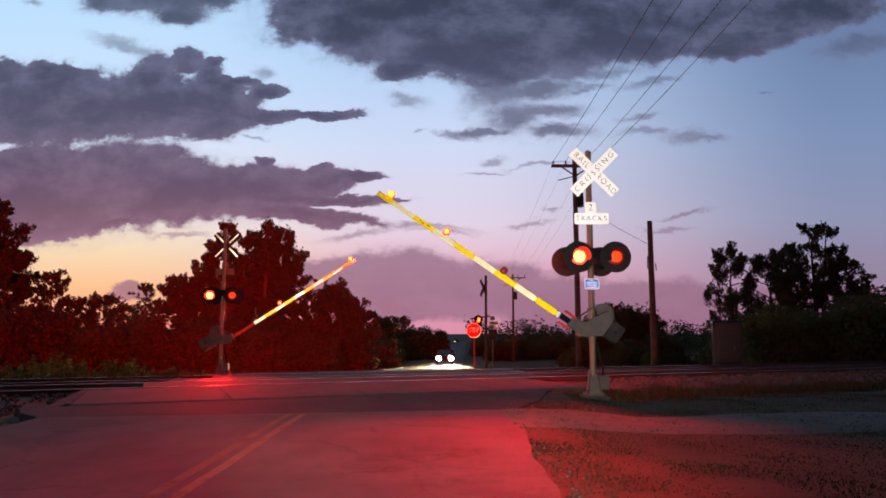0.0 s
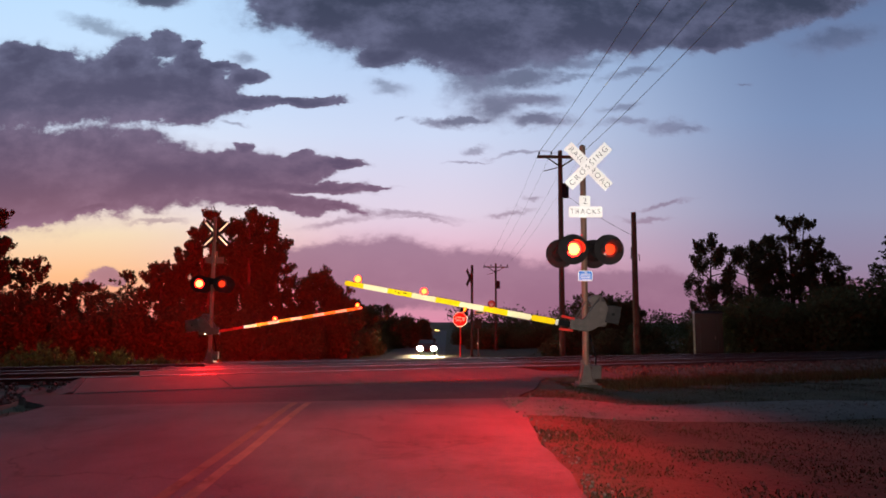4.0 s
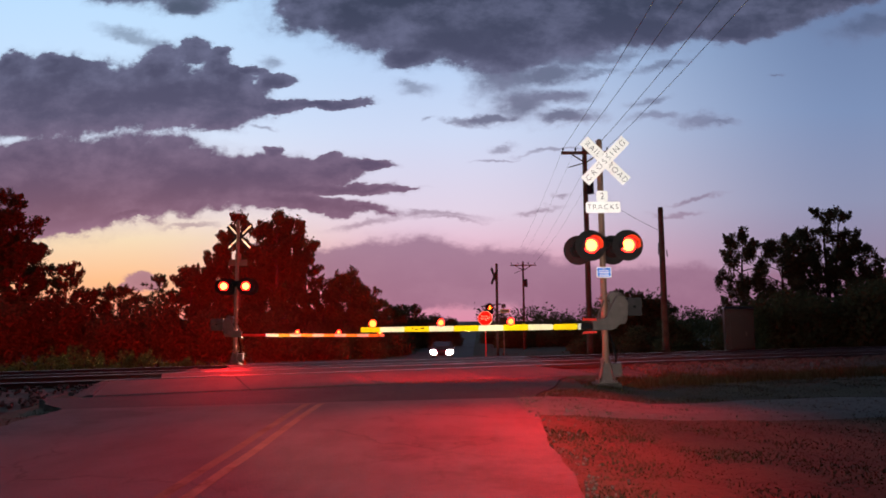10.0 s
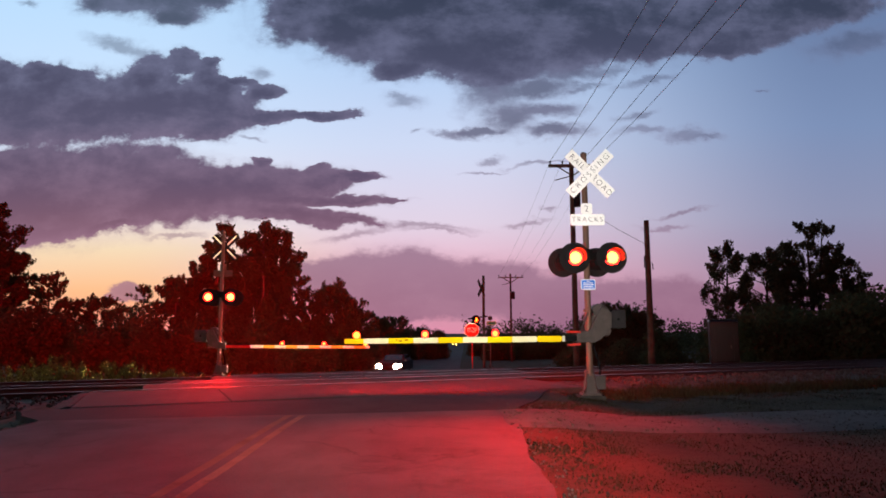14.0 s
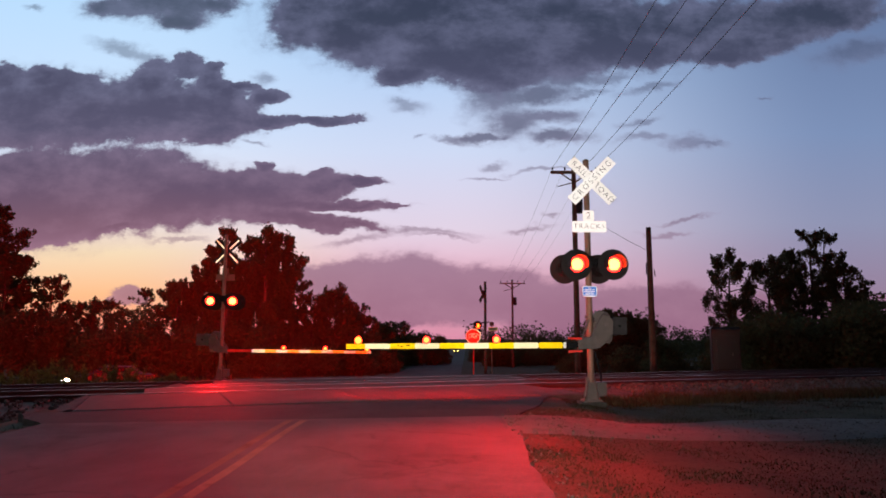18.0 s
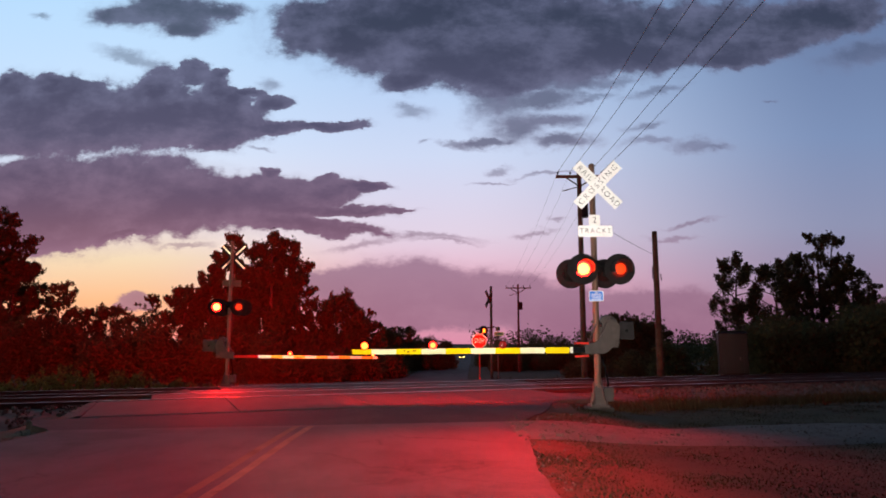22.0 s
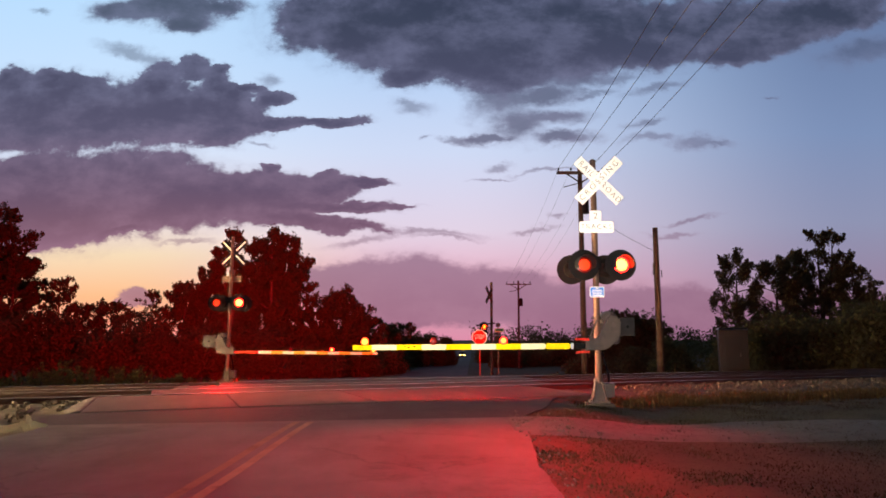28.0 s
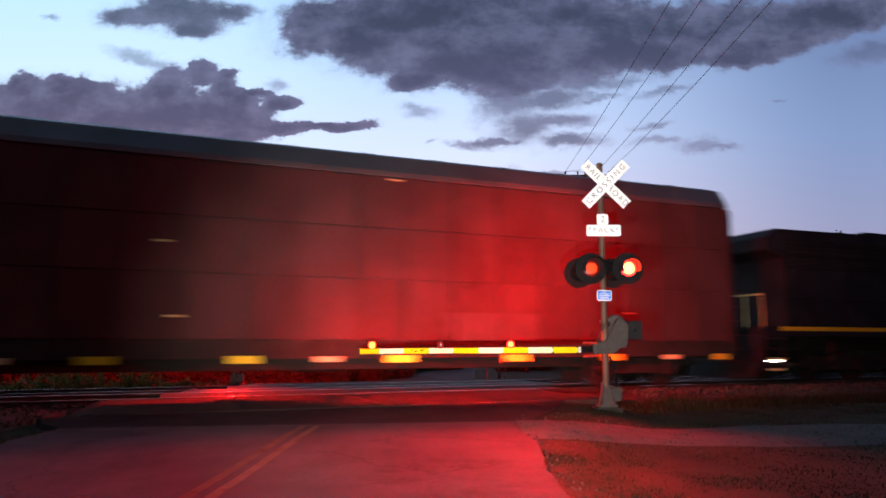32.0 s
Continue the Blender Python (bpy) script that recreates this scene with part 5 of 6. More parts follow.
def build_poles():
    utility_pole(8.36, 41.7, 11.95, 0.19, 2.95, "tall wooden utility pole with a crossarm and transformer", True)
    s = utility_pole(12.09, 39.1, 7.66, 0.20, 0, "bare leaning wooden pole without a crossarm")
    bm = bmesh.new()
    rod(bm, (-0.22, -0.1, 6.6), (-0.24, -0.1, 5.9), 0.03, seg=8)
    part("cable_loop", bm, M["wire"], s)
    bm = bmesh.new()
    rod(bm, (0.22, -0.1, 6.2), (0.26, -0.1, 5.8), 0.03, seg=8)
    part("cable_loop", bm, M["wire"], s)
    utility_pole(8.57, 80.2, 8.15, 0.145, 3.0, "far wooden utility pole with a crossarm", True)
    near_end = [(4.95 + 1.07 * i, -20.0, 12.05) for i in range(4)]
    for i, f in enumerate((-0.46, -0.20, 0.20, 0.46)):
        tagged(cable("power_line", (8.36 + 2.95 * f, 41.5, 11.80), near_end[i], 1.0, r=0.012), "thin sagging overhead power line", "cable", "power lines")
        tagged(cable("power_line", (8.36 + 2.95 * f, 41.5, 11.80), (8.57 + 3.0 * f, 80.0, 8.0), 0.6, r=0.006), "thin sagging overhead power line", "cable", "power lines")
    tagged(cable("service_line", (8.4, 41.6, 9.3), (12.0, 39.1, 6.3), 0.12, r=0.013), "thin service cable between two poles", "cable")
    # the pole behind the camera that carries the lines on
    utility_pole(6.55, -20.2, 12.45, 0.19, 3.5, "tall wooden utility pole with a crossarm")


# ---- trees ----
def tree(x, y, height, width, seed, label, leaves=5200, leaf=0.20, start=0.25, up=0.4, gap=1.0, mat="leaf", peaks=1, z=None):
    rng = np.random.default_rng(seed)
    z = land(x, y) if z is None else z
    t = thing("tree", pose(x, y, z, 0, 0, float(rng.uniform(0, 360))), label, "tree", "trees")
    bm = bmesh.new()
    centres, radii = [], []
    stems = [(Vector((rng.uniform(-0.2, 0.2) * width * (peaks > 1), rng.uniform(-0.2, 0.2) * width * (peaks > 1), 0)), rng.uniform(0.82, 1.0) if i else 1.0) for i in range(peaks)]
    for off, tall in stems:
        h = height * tall
        foot, pts = off * 0.3, []
        for i in range(7):
            w = i / 6
            pts.append(foot.lerp(off, w) + Vector((rng.normal(0, 0.05) * w * width * 0.3, rng.normal(0, 0.05) * w * width * 0.3, h * 0.9 * w)))
        r = 0.020 * height + 0.05
        for i in range(6):
            rod(bm, pts[i], pts[i + 1], r * (1 - i / 6.6), r * (1 - (i + 1) / 6.6), 9)
        n = int(22 / peaks) + 6
        for i in range(n):
            w = start + (0.97 - start) * (i + rng.uniform(0, 0.8)) / n
            j = min(5, int(w / 0.9 * 6)) if w < 0.9 else 5
            root = pts[j].lerp(pts[j + 1], min(1, max(0, w / 0.9 * 6 - j)))
            shape = math.sin(math.pi * min(1.0, (w - start * 0.55) / (1 - start * 0.55)) ** 0.8) ** 0.7
            reach = width * 0.5 * shape * rng.uniform(0.55, 1.1) / (1 if peaks == 1 else 1.35) + 0.25
            ang = i * 2.4 + rng.uniform(-0.5, 0.5)
            tip = root + Vector((math.cos(ang) * reach, math.sin(ang) * reach, reach * rng.uniform(0.25, 0.75)))
            rod(bm, root, tip, r * 0.28 * (1.1 - w) + 0.02, 0.015, 6)
            for q in (0.55, 0.8, 1.0):
                if rng.random() < 0.9 * gap:
                    c = root.lerp(tip, q) + Vector(rng.normal(0, 0.10, 3)) * reach
                    centres.append(tuple(c))
                    full = max(0.28, (0.13 + 0.08 * rng.random()) * width * (0.55 + 0.45 * shape) / (1 + 0.2 * (peaks > 1)))
                    radii.append(full * 0.70)
                    for _ in range(3):           # twigs that carry small sprays past the clump
                        way = (tip - root).normalized() * 0.7 + Vector(rng.normal(0, 0.55, 3)) + Vector((0, 0, 0.25 + 0.35 * min(up, 1.2)))
                        end = c + way.normalized() * full * rng.uniform(1.0, 1.6)
                        rod(bm, c, end, 0.014, 0.006, 4)
                        for f, k in ((0.6, 0.40), (0.85, 0.27), (1.03, 0.17)):
                            centres.append(tuple(c.lerp(end, f)))
                            radii.append(full * k)
                    if q < 1.0:
                        rod(bm, root.lerp(tip, q), c, 0.025, 0.01, 5)
        centres.append(tuple(pts[-1] + Vector((0, 0, 0.02 * h))))
        radii.append(0.10 * width)
    part("trunk", bm, M["bark"], t, "bare trunk and limbs", smooth=True)
    part("crown", leaf_mesh("crown", centres, radii, int(leaves * 1.8), leaf * 0.86, rng, up), M[mat], t, "loose leafy crown")
    return t


def bush(x, y, height, width, seed, leaves=1500, leaf=0.20, mat="leaf", z=None):
    rng = np.random.default_rng(seed)
    z = land(x, y) if z is None else z
    t = thing("bush", pose(x, y, z), "dense dark roadside bush", "bush", "bushes")
    bm = bmesh.new()
    centres, radii = [], []
    for i in range(9):
        a = rng.uniform(0, 2 * math.pi)
        tip = Vector((math.cos(a) * width * 0.4 * rng.random(), math.sin(a) * width * 0.4 * rng.random(), height * rng.uniform(0.4, 0.85)))
        rod(bm, (0.1 * math.cos(a), 0.1 * math.sin(a), 0), tip, 0.05, 0.015, 6)
        centres += [tuple(tip), tuple(tip * 0.62)]
        radii += [width * 0.2, width * 0.24]
    for i in range(6):
        a = rng.uniform(0, 2 * math.pi)
        centres.append((math.cos(a) * width * 0.3, math.sin(a) * width * 0.3, height * 0.2))
        radii.append(width * 0.26)
    part("trunk", bm, M["bark"], t, "short forked stem", smooth=True)
    part("foliage", leaf_mesh("foliage", centres, radii, int(leaves * 1.4), leaf, rng, 0.3, 0.06), M[mat], t)
    return t


def build_trees():
    # beyond the side road on the sunset side
    tree(-37.6, 58, 15.3, 7.0, 1, "tall dark leafy tree at the field edge", 26000, 0.13, 0.12, 0.5, gap=0.9, peaks=2)
    tree(-36.3, 57, 10.4, 3.6, 12, "dark leafy tree leaning from a taller one", 14000, 0.12, 0.10, 0.4, gap=0.85)
    tree(-31.7, 56, 8.4, 2.7, 2, "slim young tree at the field edge", 4500, 0.11, 0.2, 0.5)
    tree(-30.6, 58, 6.2, 3.0, 13, "low leafy tree in the hedge", 4000, 0.11, 0.1, 0.4)
    tree(-28.1, 58, 6.4, 3.3, 3, "low leafy tree in the hedge", 6000, 0.11, 0.1, 0.4)
    tree(-26.6, 62, 7.8, 2.2, 4, "thin half-bare tree in the hedge", 1500, 0.10, 0.3, 0.6, gap=0.7)
    tree(-21.9, 57, 8.0, 4.2, 6, "rounded dark tree beside a taller one", 12000, 0.12, 0.03, 0.8, peaks=2)
    tree(-20.3, 58, 9.5, 4.0, 14, "dark tree with upswept branches", 11000, 0.12, 0.05, 0.9, peaks=2)
    tree(-18.1, 58, 12.9, 4.2, 5, "tall dark tree with upswept branches", 20000, 0.12, 0.06, 1.2, peaks=2)
    tree(-16.5, 60, 12.4, 4.8, 10, "dense dark tree between two taller ones", 20000, 0.12, 0.06, 1.0, peaks=2)
    tree(-14.7, 59, 12.9, 5.4, 7, "broad dark tree with upswept branches", 32000, 0.12, 0.08, 1.2, peaks=3)
    tree(-12.7, 60, 9.2, 3.6, 11, "dark tree at the foot of a taller one", 9000, 0.12, 0.05, 1.0, peaks=2)
    tree(-10.9, 60, 6.6, 3.0, 17, "low dark tree filling the gap beside a taller one", 7000, 0.12, 0.05, 1.0, peaks=2)
    tree(-9.0, 60, 7.7, 4.6, 8, "low spreading tree with upswept branches", 13000, 0.12, 0.05, 1.2, peaks=3)
    tree(-7.1, 61, 6.2, 3.4, 15, "low tree with upswept branches", 7000, 0.12, 0.05, 1.2, peaks=2)
    tree(-5.9, 70, 4.6, 3.2, 9, "small tree at the end of the hedge", 4500, 0.12, 0.1, 0.7)
    tree(-4.9, 80, 5.2, 2.8, 16, "small half-bare tree by the far road", 2600, 0.12, 0.15, 0.6, gap=0.8)
    for i, (x, y, h, w) in enumerate([(-44, 55, 5.5, 7), (-39, 53, 4.2, 6), (-34, 53, 5.3, 6.5), (-30, 54, 5.2, 6), (-26, 54, 4.7, 6), (-22, 54, 4.9, 6), (-18, 54, 4.4, 6), (-14, 55, 4.2, 6),
                                      (-10.5, 57, 3.4, 5), (-7.4, 62, 3.0, 4.5), (-48, 58, 6.0, 7), (-5.2, 66, 2.4, 3.6)]):
        bush(x, y, h, w, 40 + i, 6500, 0.13)
    # the other side
    tree(21.7, 51, 9.3, 3.6, 21, "slender leafy tree with open gaps", 11000, 0.088, 0.04, 0.8, gap=0.85, mat="leaf_dry")
    tree(24.2, 50, 8.6, 3.6, 25, "leafy tree with open gaps", 8500, 0.088, 0.10, 0.7, gap=0.8, mat="leaf_dry")
    tree(26.6, 52, 9.7, 4.4, 26, "dense leafy tree at the wood's edge", 15000, 0.088, 0.12, 0.7, gap=0.85, mat="leaf_dry", peaks=2)
    tree(28.7, 52, 11.4, 4.4, 22, "tall airy tree with separate leaf clumps", 15000, 0.088, 0.10, 0.6, gap=0.8, mat="leaf_dry", peaks=2)
    tree(31.0, 52, 8.3, 3.4, 23, "airy tree leaning outwards", 5000, 0.088, 0.20, 0.5, gap=0.75, mat="leaf_dry")
    tree(31.2, 51, 6.3, 2.6, 27, "airy tree leaning outwards", 3500, 0.11, 0.25, 0.2, gap=0.8, mat="leaf_dry")
    tree(38.6, 52, 9.9, 5.0, 24, "leafy tree at the wood's edge", 9000, 0.12, 0.15, 0.4)
    for i, (x, y, h, w) in enumerate([(20.3, 47, 3.4, 4.5), (23.5, 46, 4.0, 5), (26.5, 45, 4.6, 5.5), (30, 45, 4.8, 6), (34, 45, 4.6, 6.5), (38, 46, 5.0, 7), (19.0, 38, 3.2, 4.5), (22, 37, 3.6, 5), (25.5, 37, 4.0, 5), (29, 38, 4.6, 6), (17.4, 52, 2.8, 4)]):
        bush(x, y, h, w * 1.1, 60 + i, 6500, 0.13)
    for i, (x, y, h, w) in enumerate([(-6.4, 78, 3.2, 5), (-3.0, 84, 3.4, 3.4), (-1.6, 87, 3.3, 3.0), (-0.2, 90, 3.1, 3.2), (-4.0, 90, 3.3, 4), (-8.6, 88, 3.6, 6), (-12, 92, 3.8, 6), (-6.0, 96, 3.0, 4.5), (7.4, 84, 2.6, 4), (11, 88, 3.0, 5), (15, 90, 3.4, 5), (19, 92, 4.2, 6), (23, 92, 4.8, 6.5),
                                      (26, 90, 4.0, 6), (7.0, 108, 3.0, 4.5), (-7.0, 112, 3.2, 5), (13, 64, 2.2, 4), (17, 62, 2.6, 4.5)]):
        bush(x, y, h * (0.75 if x > 5 else 1.2), w * 1.15, 90 + i, 9000, 0.11)
    tree(23.5, 90, 6.6, 7.0, 31, "round-topped dark tree in the distance", 9000, 0.17, 0.05, 0.4, peaks=2)
    tree(26.8, 92, 5.6, 6.5, 32, "round-topped dark tree in the distance", 8000, 0.17, 0.05, 0.4, peaks=2)
    # far woods along the horizon
    rng = np.random.default_rng(77)
    centres, radii = [], []
    for i in range(520):
        x = rng.uniform(-125, 125)
        if -1.5 < x < 7.5:
            continue
        y = rng.uniform(125, 165)
        u = x / y
        h = 4.2 + 2.0 * noise.noise((x * 0.05, 0, 0)) + (2.2 if 0.20 < u < 0.33 else 0) + (1.5 if abs(u - 0.27) < 0.035 else 0)
        r = rng.uniform(1.6, 3.0)
        for f in (0.15, 0.5, 0.85):
            centres.append((x + rng.normal(0, 0.8), y, land(x, y) + (h + 0.8) * f))
            radii.append(r * (1.15 - 0.35 * f))
    me = leaf_mesh("far_woods", centres, radii, 110000, 0.24, rng, 0.4, 0.05)
    tagged(part("far_woods", me, M["leaf"]), "dark line of woods along the horizon", "woods", kind="stuff")


build_signals()
build_signs()
build_poles()
build_trees()


# ---- vehicles ----
def wheel(parent, c, r, w, name="wheel"):
    bm = bmesh.new()
    ring(bm, (c[0], c[1] - w / 2, c[2]), r * 0.62, r, w, 22)
    t = part(name, bm, M["tyre"], parent, smooth=True)
    bm = bmesh.new()
    rod(bm, (c[0], c[1] - w * 0.35, c[2]), (c[0], c[1] + w * 0.35, c[2]), r * 0.62, seg=18)
    part("rim", bm, M["mast"], t, smooth=True)


def build_car(lit, label, hl):
    """A car that drives along its own +x."""
    car = thing("car", Matrix(), label, "car", "cars")
    side = [(-2.25, 0.45), (-2.2, 0.95), (-1.6, 1.02), (-1.15, 1.42), (0.35, 1.45), (1.05, 1.02), (2.05, 0.86), (2.25, 0.62), (2.22, 0.35), (-2.2, 0.30)]
    bm = bmesh.new()
    prism(bm, side, -0.86, 0.86)
    for v in bm.verts:
        if v.co.z > 1.1:
            v.co.y *= 0.80
    part("body", bm, M["carpaint"], car, bevel=0.05)
    bm = bmesh.new()
    prism(bm, [(0.42, 1.40), (1.04, 1.05), (1.06, 1.06), (0.44, 1.415)], -0.66, 0.66)
    part("windscreen", bm, M["glass"], car)
    for sy in (-1, 1):
        bm = bmesh.new()
        prism(bm, [(-1.05, 1.06), (-0.85, 1.36), (0.28, 1.38), (0.80, 1.06)], sy * 0.80, sy * 0.815)
        part("side_window", bm, M["glass"], car)
        for x in (-1.4, 1.4):
            wheel(car, (x, sy * 0.78, 0.33), 0.33, 0.22)
        # the tube reaches past the body, added to narrow the headlight's beam
        bm = bmesh.new()
        ring(bm, (0, 0, 0), hl, hl + 0.02, 0.74, 22)
        rod(bm, (0, 0.44, 0), (0, 0.72, 0), hl, seg=22)
        bm.transform(pose(2.70, sy * 0.60, 0.66, 0, 0, 90))
        h = part("headlight", bm, M["black"], car, "overlong tube added to narrow the headlight beam", smooth=True)
        bm = bmesh.new()
        rod(bm, (2.27, sy * 0.60, 0.66), (2.285, sy * 0.60, 0.66), hl - 0.005, seg=22)
        part("headlight_lens", bm, lit, h, "bright headlight")
        # added lamp, so that the headlight's glow shows from the side
        bm = bmesh.new()
        box(bm, (2.14, sy * 0.85, 0.70), (0.34, 0.07, 0.18))
        part("corner_lamp", bm, M["sideglow"] if hl > 0.15 else M["numlight"], car, "added lamp for the headlight glow seen from the side", bevel=0.012)
        bm = bmesh.new()
        box(bm, (-2.24, sy * 0.62, 0.80), (0.06, 0.34, 0.14))
        part("tail_lamp", bm, M["lens_dark"], car, bevel=0.01)
        bm = bmesh.new()
        box(bm, (0.85, sy * 0.96, 1.02), (0.12, 0.18, 0.12))
        part("mirror", bm, M["carpaint"], car, bevel=0.02)
    bm = bmesh.new()
    box(bm, (2.24, 0, 0.50), (0.05, 1.0, 0.18))
    part("grille", bm, M["black"], car, bevel=0.01)
    return car


def bogie(train, x, axles, name="bogie"):
    bm = bmesh.new()
    for sy in (-0.98, 0.98):
        span = (axles - 1) * 1.0
        prism(bm, [(x - span - 0.5, 0.50), (x - span - 0.3, 0.78), (x + span + 0.3, 0.78), (x + span + 0.5, 0.50), (x + span, 0.36), (x - span, 0.36)], sy - 0.08, sy + 0.08)
        for i in range(axles):
            cx = x - span + 2.0 * i
            box(bm, (cx, sy * 1.05, 0.50), (0.34, 0.22, 0.34))
    box(bm, (x, 0, 0.62), (0.7, 1.9, 0.3))
    b = part(name, bm, M["loco_under"], train, "grimy truck frame", bevel=0.02)
    for i in range(axles):
        cx = x - (axles - 1) * 1.0 + 2.0 * i
        for sy in (-0.755, 0.755):
            bm = bmesh.new()
            rod(bm, (cx, sy - 0.06, 0.5), (cx, sy + 0.06, 0.5), 0.5, 0.5, 28)
            part("wheel", bm, M["loco_under"], b, smooth=True)
        bm = bmesh.new()
        rod(bm, (cx, -0.75, 0.5), (cx, 0.75, 0.5), 0.08, seg=10)
        part("axle", bm, M["steel"], b)


def steps(train, x, side, toward, lamp=True):
    """Corner steps under the platform end, with white edges and a step light."""
    for i in range(4):
        bm = bmesh.new()
        z = 0.42 + 0.30 * i
        box(bm, (x - toward * 0.05 * i, side * 1.36, z), (0.62, 0.34, 0.04))
        st = part("step", bm, M["loco_under"], train, bevel=0.006)
        bm = bmesh.new()
        box(bm, (x - toward * 0.05 * i, side * 1.535, z), (0.60, 0.012, 0.07))
        part("step_edge", bm, M["cream"] if i < 2 else M["loco"], st, "painted step edge")
    for dx in (-0.34, 0.34):
        bm = bmesh.new()
        rod(bm, (x + dx, side * 1.50, 0.40), (x + dx, side * 1.50, 2.55), 0.022, seg=8)
        part("grab_rail", bm, M["loco"], train, smooth=True)
    if lamp:
        bm = bmesh.new()
        box(bm, (x, side * 1.46, 0.66), (0.44, 0.08, 0.05))
        part("step_light", bm, M["steplight"], train, "small lit step lamp")


def build_locomotive():
    """A six-axle road locomotive; +x is forward, the front coupler plate at x = 0."""
    loco = thing("locomotive", Matrix(), "dark six-axle diesel locomotive with a yellow reflective sill stripe", "locomotive")
    L = 21.4
    bm = bmesh.new()
    box(bm, (-L / 2, 0, 1.52), (L - 0.2, 3.06, 0.30))
    part("platform", bm, M["loco"], loco, bevel=0.02)
    for side in (-1, 1):
        n = 13
        for i in range(n):
            bm = bmesh.new()
            x = -20.7 + 12.6 * (i + 0.5) / n
            box(bm, (x, side * 1.538, 1.60), (12.6 / n - 0.01, 0.010, 0.12))
            part("sill_stripe", bm, M["stripe"], loco, "yellow reflective stripe")
        for x in (-4.0, -3.0, -1.7):
            bm = bmesh.new()
            box(bm, (x, side * 1.538, 1.60), (0.4, 0.010, 0.05))
            part("sill_stripe", bm, M["stripe"], loco, "yellow reflective stripe")
    # nose, cab, hoods
    bm = bmesh.new()
    prism(bm, [(-1.30, 1.67), (-1.25, 2.75), (-1.55, 3.42), (-2.6, 3.66), (-2.6, 1.67)], -1.30, 1.30)
    for v in bm.verts:
        if v.co.x > -2.0:
            v.co.y *= 0.88
    nose = part("nose", bm, M["loco"], loco, "short sloping nose", bevel=0.06)
    bm = bmesh.new()
    prism(bm, [(-2.55, 1.67), (-2.55, 3.40), (-2.68, 4.25), (-2.90, 4.52), (-5.6, 4.62), (-5.6, 1.67)], -1.50, 1.50)
    for v in bm.verts:
        if v.co.z > 4.5:
            v.co.y *= 0.72
    cab = part("cab", bm, M["loco"], loco, "dark crew cab", bevel=0.04)
    for sy in (-1, 1):
        for x0, x1 in ((-4.35, -3.55), (-5.35, -4.55)):
            bm = bmesh.new()
            box(bm, ((x0 + x1) / 2, sy * 1.505, 3.55), (x1 - x0, 0.02, 0.75))
            part("cab_window", bm, M["glass"], cab)
        bm = bmesh.new()
        box(bm, (-2.60, sy * 0.62, 3.90), (0.08, 0.85, 0.50), pose(0, 0, 0))
        part("windscreen", bm, M["glass"], cab)
        bm = bmesh.new()
        box(bm, (-3.30, sy * 1.40, 4.30), (0.30, 0.06, 0.05))
        part("number_board", bm, M["numlight"], cab, "dimly lit number board")
    # twin headlights in a housing on the nose
    bm = bmesh.new()
    box(bm, (-1.32, 0, 3.06), (0.46, 0.84, 0.34))
    part("headlight_surround", bm, M["loco"], nose, "headlight housing on the nose", bevel=0.03)
    for sy in (-0.19, 0.19):
        bm = bmesh.new()
        ring(bm, (0, 0, 0), 0.115, 0.135, 0.20, 20)
        bm.transform(pose(-0.92, sy, 3.06, 0, 0, 90))
        h = part("headlight_tube", bm, M["black"], nose, smooth=True)
        bm = bmesh.new()
        rod(bm, (-1.085, sy, 3.06), (-1.07, sy, 3.06), 0.112, seg=20)
        part("headlight", bm, M["locohead"], h, "bright warm headlight")
    bm = bmesh.new()
    box(bm, (-10.2, 0, 2.98), (9.2, 2.05, 2.86))
    hood = part("engine_hood", bm, M["loco"], loco, bevel=0.07)
    for i in range(9):
        for sy in (-1, 1):
            bm = bmesh.new()
            box(bm, (-6.2 - i * 1.0, sy * 1.03, 2.65), (0.88, 0.025, 1.7))
            d = part("hood_door", bm, M["loco"], hood, bevel=0.008)
            bm = bmesh.new()
            box(bm, (-5.88 - i * 1.0, sy * 1.055, 2.65), (0.04, 0.03, 0.16))
            part("latch", bm, M["casting"], d)
    bm = bmesh.new()
    prism(bm, [(-20.3, 1.67), (-20.3, 3.75), (-20.95, 3.95), (-20.9, 4.35), (-20.5, 4.62), (-16.8, 4.66), (-16.6, 4.74), (-14.4, 4.74), (-13.9, 4.45), (-13.9, 1.67)], -1.40, 1.40)
    rad = part("radiator_hood", bm, M["loco"], loco, bevel=0.05)
    for sy in (-1, 1):
        for i in range(8):
            bm = bmesh.new()
            box(bm, (-17.6, sy * 1.415, 3.45 + i * 0.12), (5.0, 0.03, 0.05))
            part("radiator_slat", bm, M["loco_under"], rad)
    bm = bmesh.new()
    box(bm, (-7.9, 0, 3.13), (4.9, 2.5, 2.94))
    part("electrical_cabinet", bm, M["loco"], loco, bevel=0.05)
    bm = bmesh.new()
    box(bm, (-11.0, 0, 4.50), (1.6, 1.7, 0.16), taper=0.8)
    part("blower_housing", bm, M["loco"], loco, bevel=0.03)
    bm = bmesh.new()
    box(bm, (-12.8, 0, 4.52), (1.2, 0.7, 0.30), taper=0.9)
    part("exhaust_stack", bm, M["loco_under"], loco, bevel=0.02)
    for x in (-17.6, -19.4):
        bm = bmesh.new()
        rod(bm, (x, 0, 4.60), (x, 0, 4.70), 0.72, 0.70, 24)
        part("radiator_fan", bm, M["loco_under"], loco, smooth=True)
    bm = bmesh.new()
    box(bm, (-9.9, 0, 4.50), (0.5, 0.3, 0.22))
    part("horn", bm, M["loco_under"], loco, bevel=0.02)
    bm = bmesh.new()
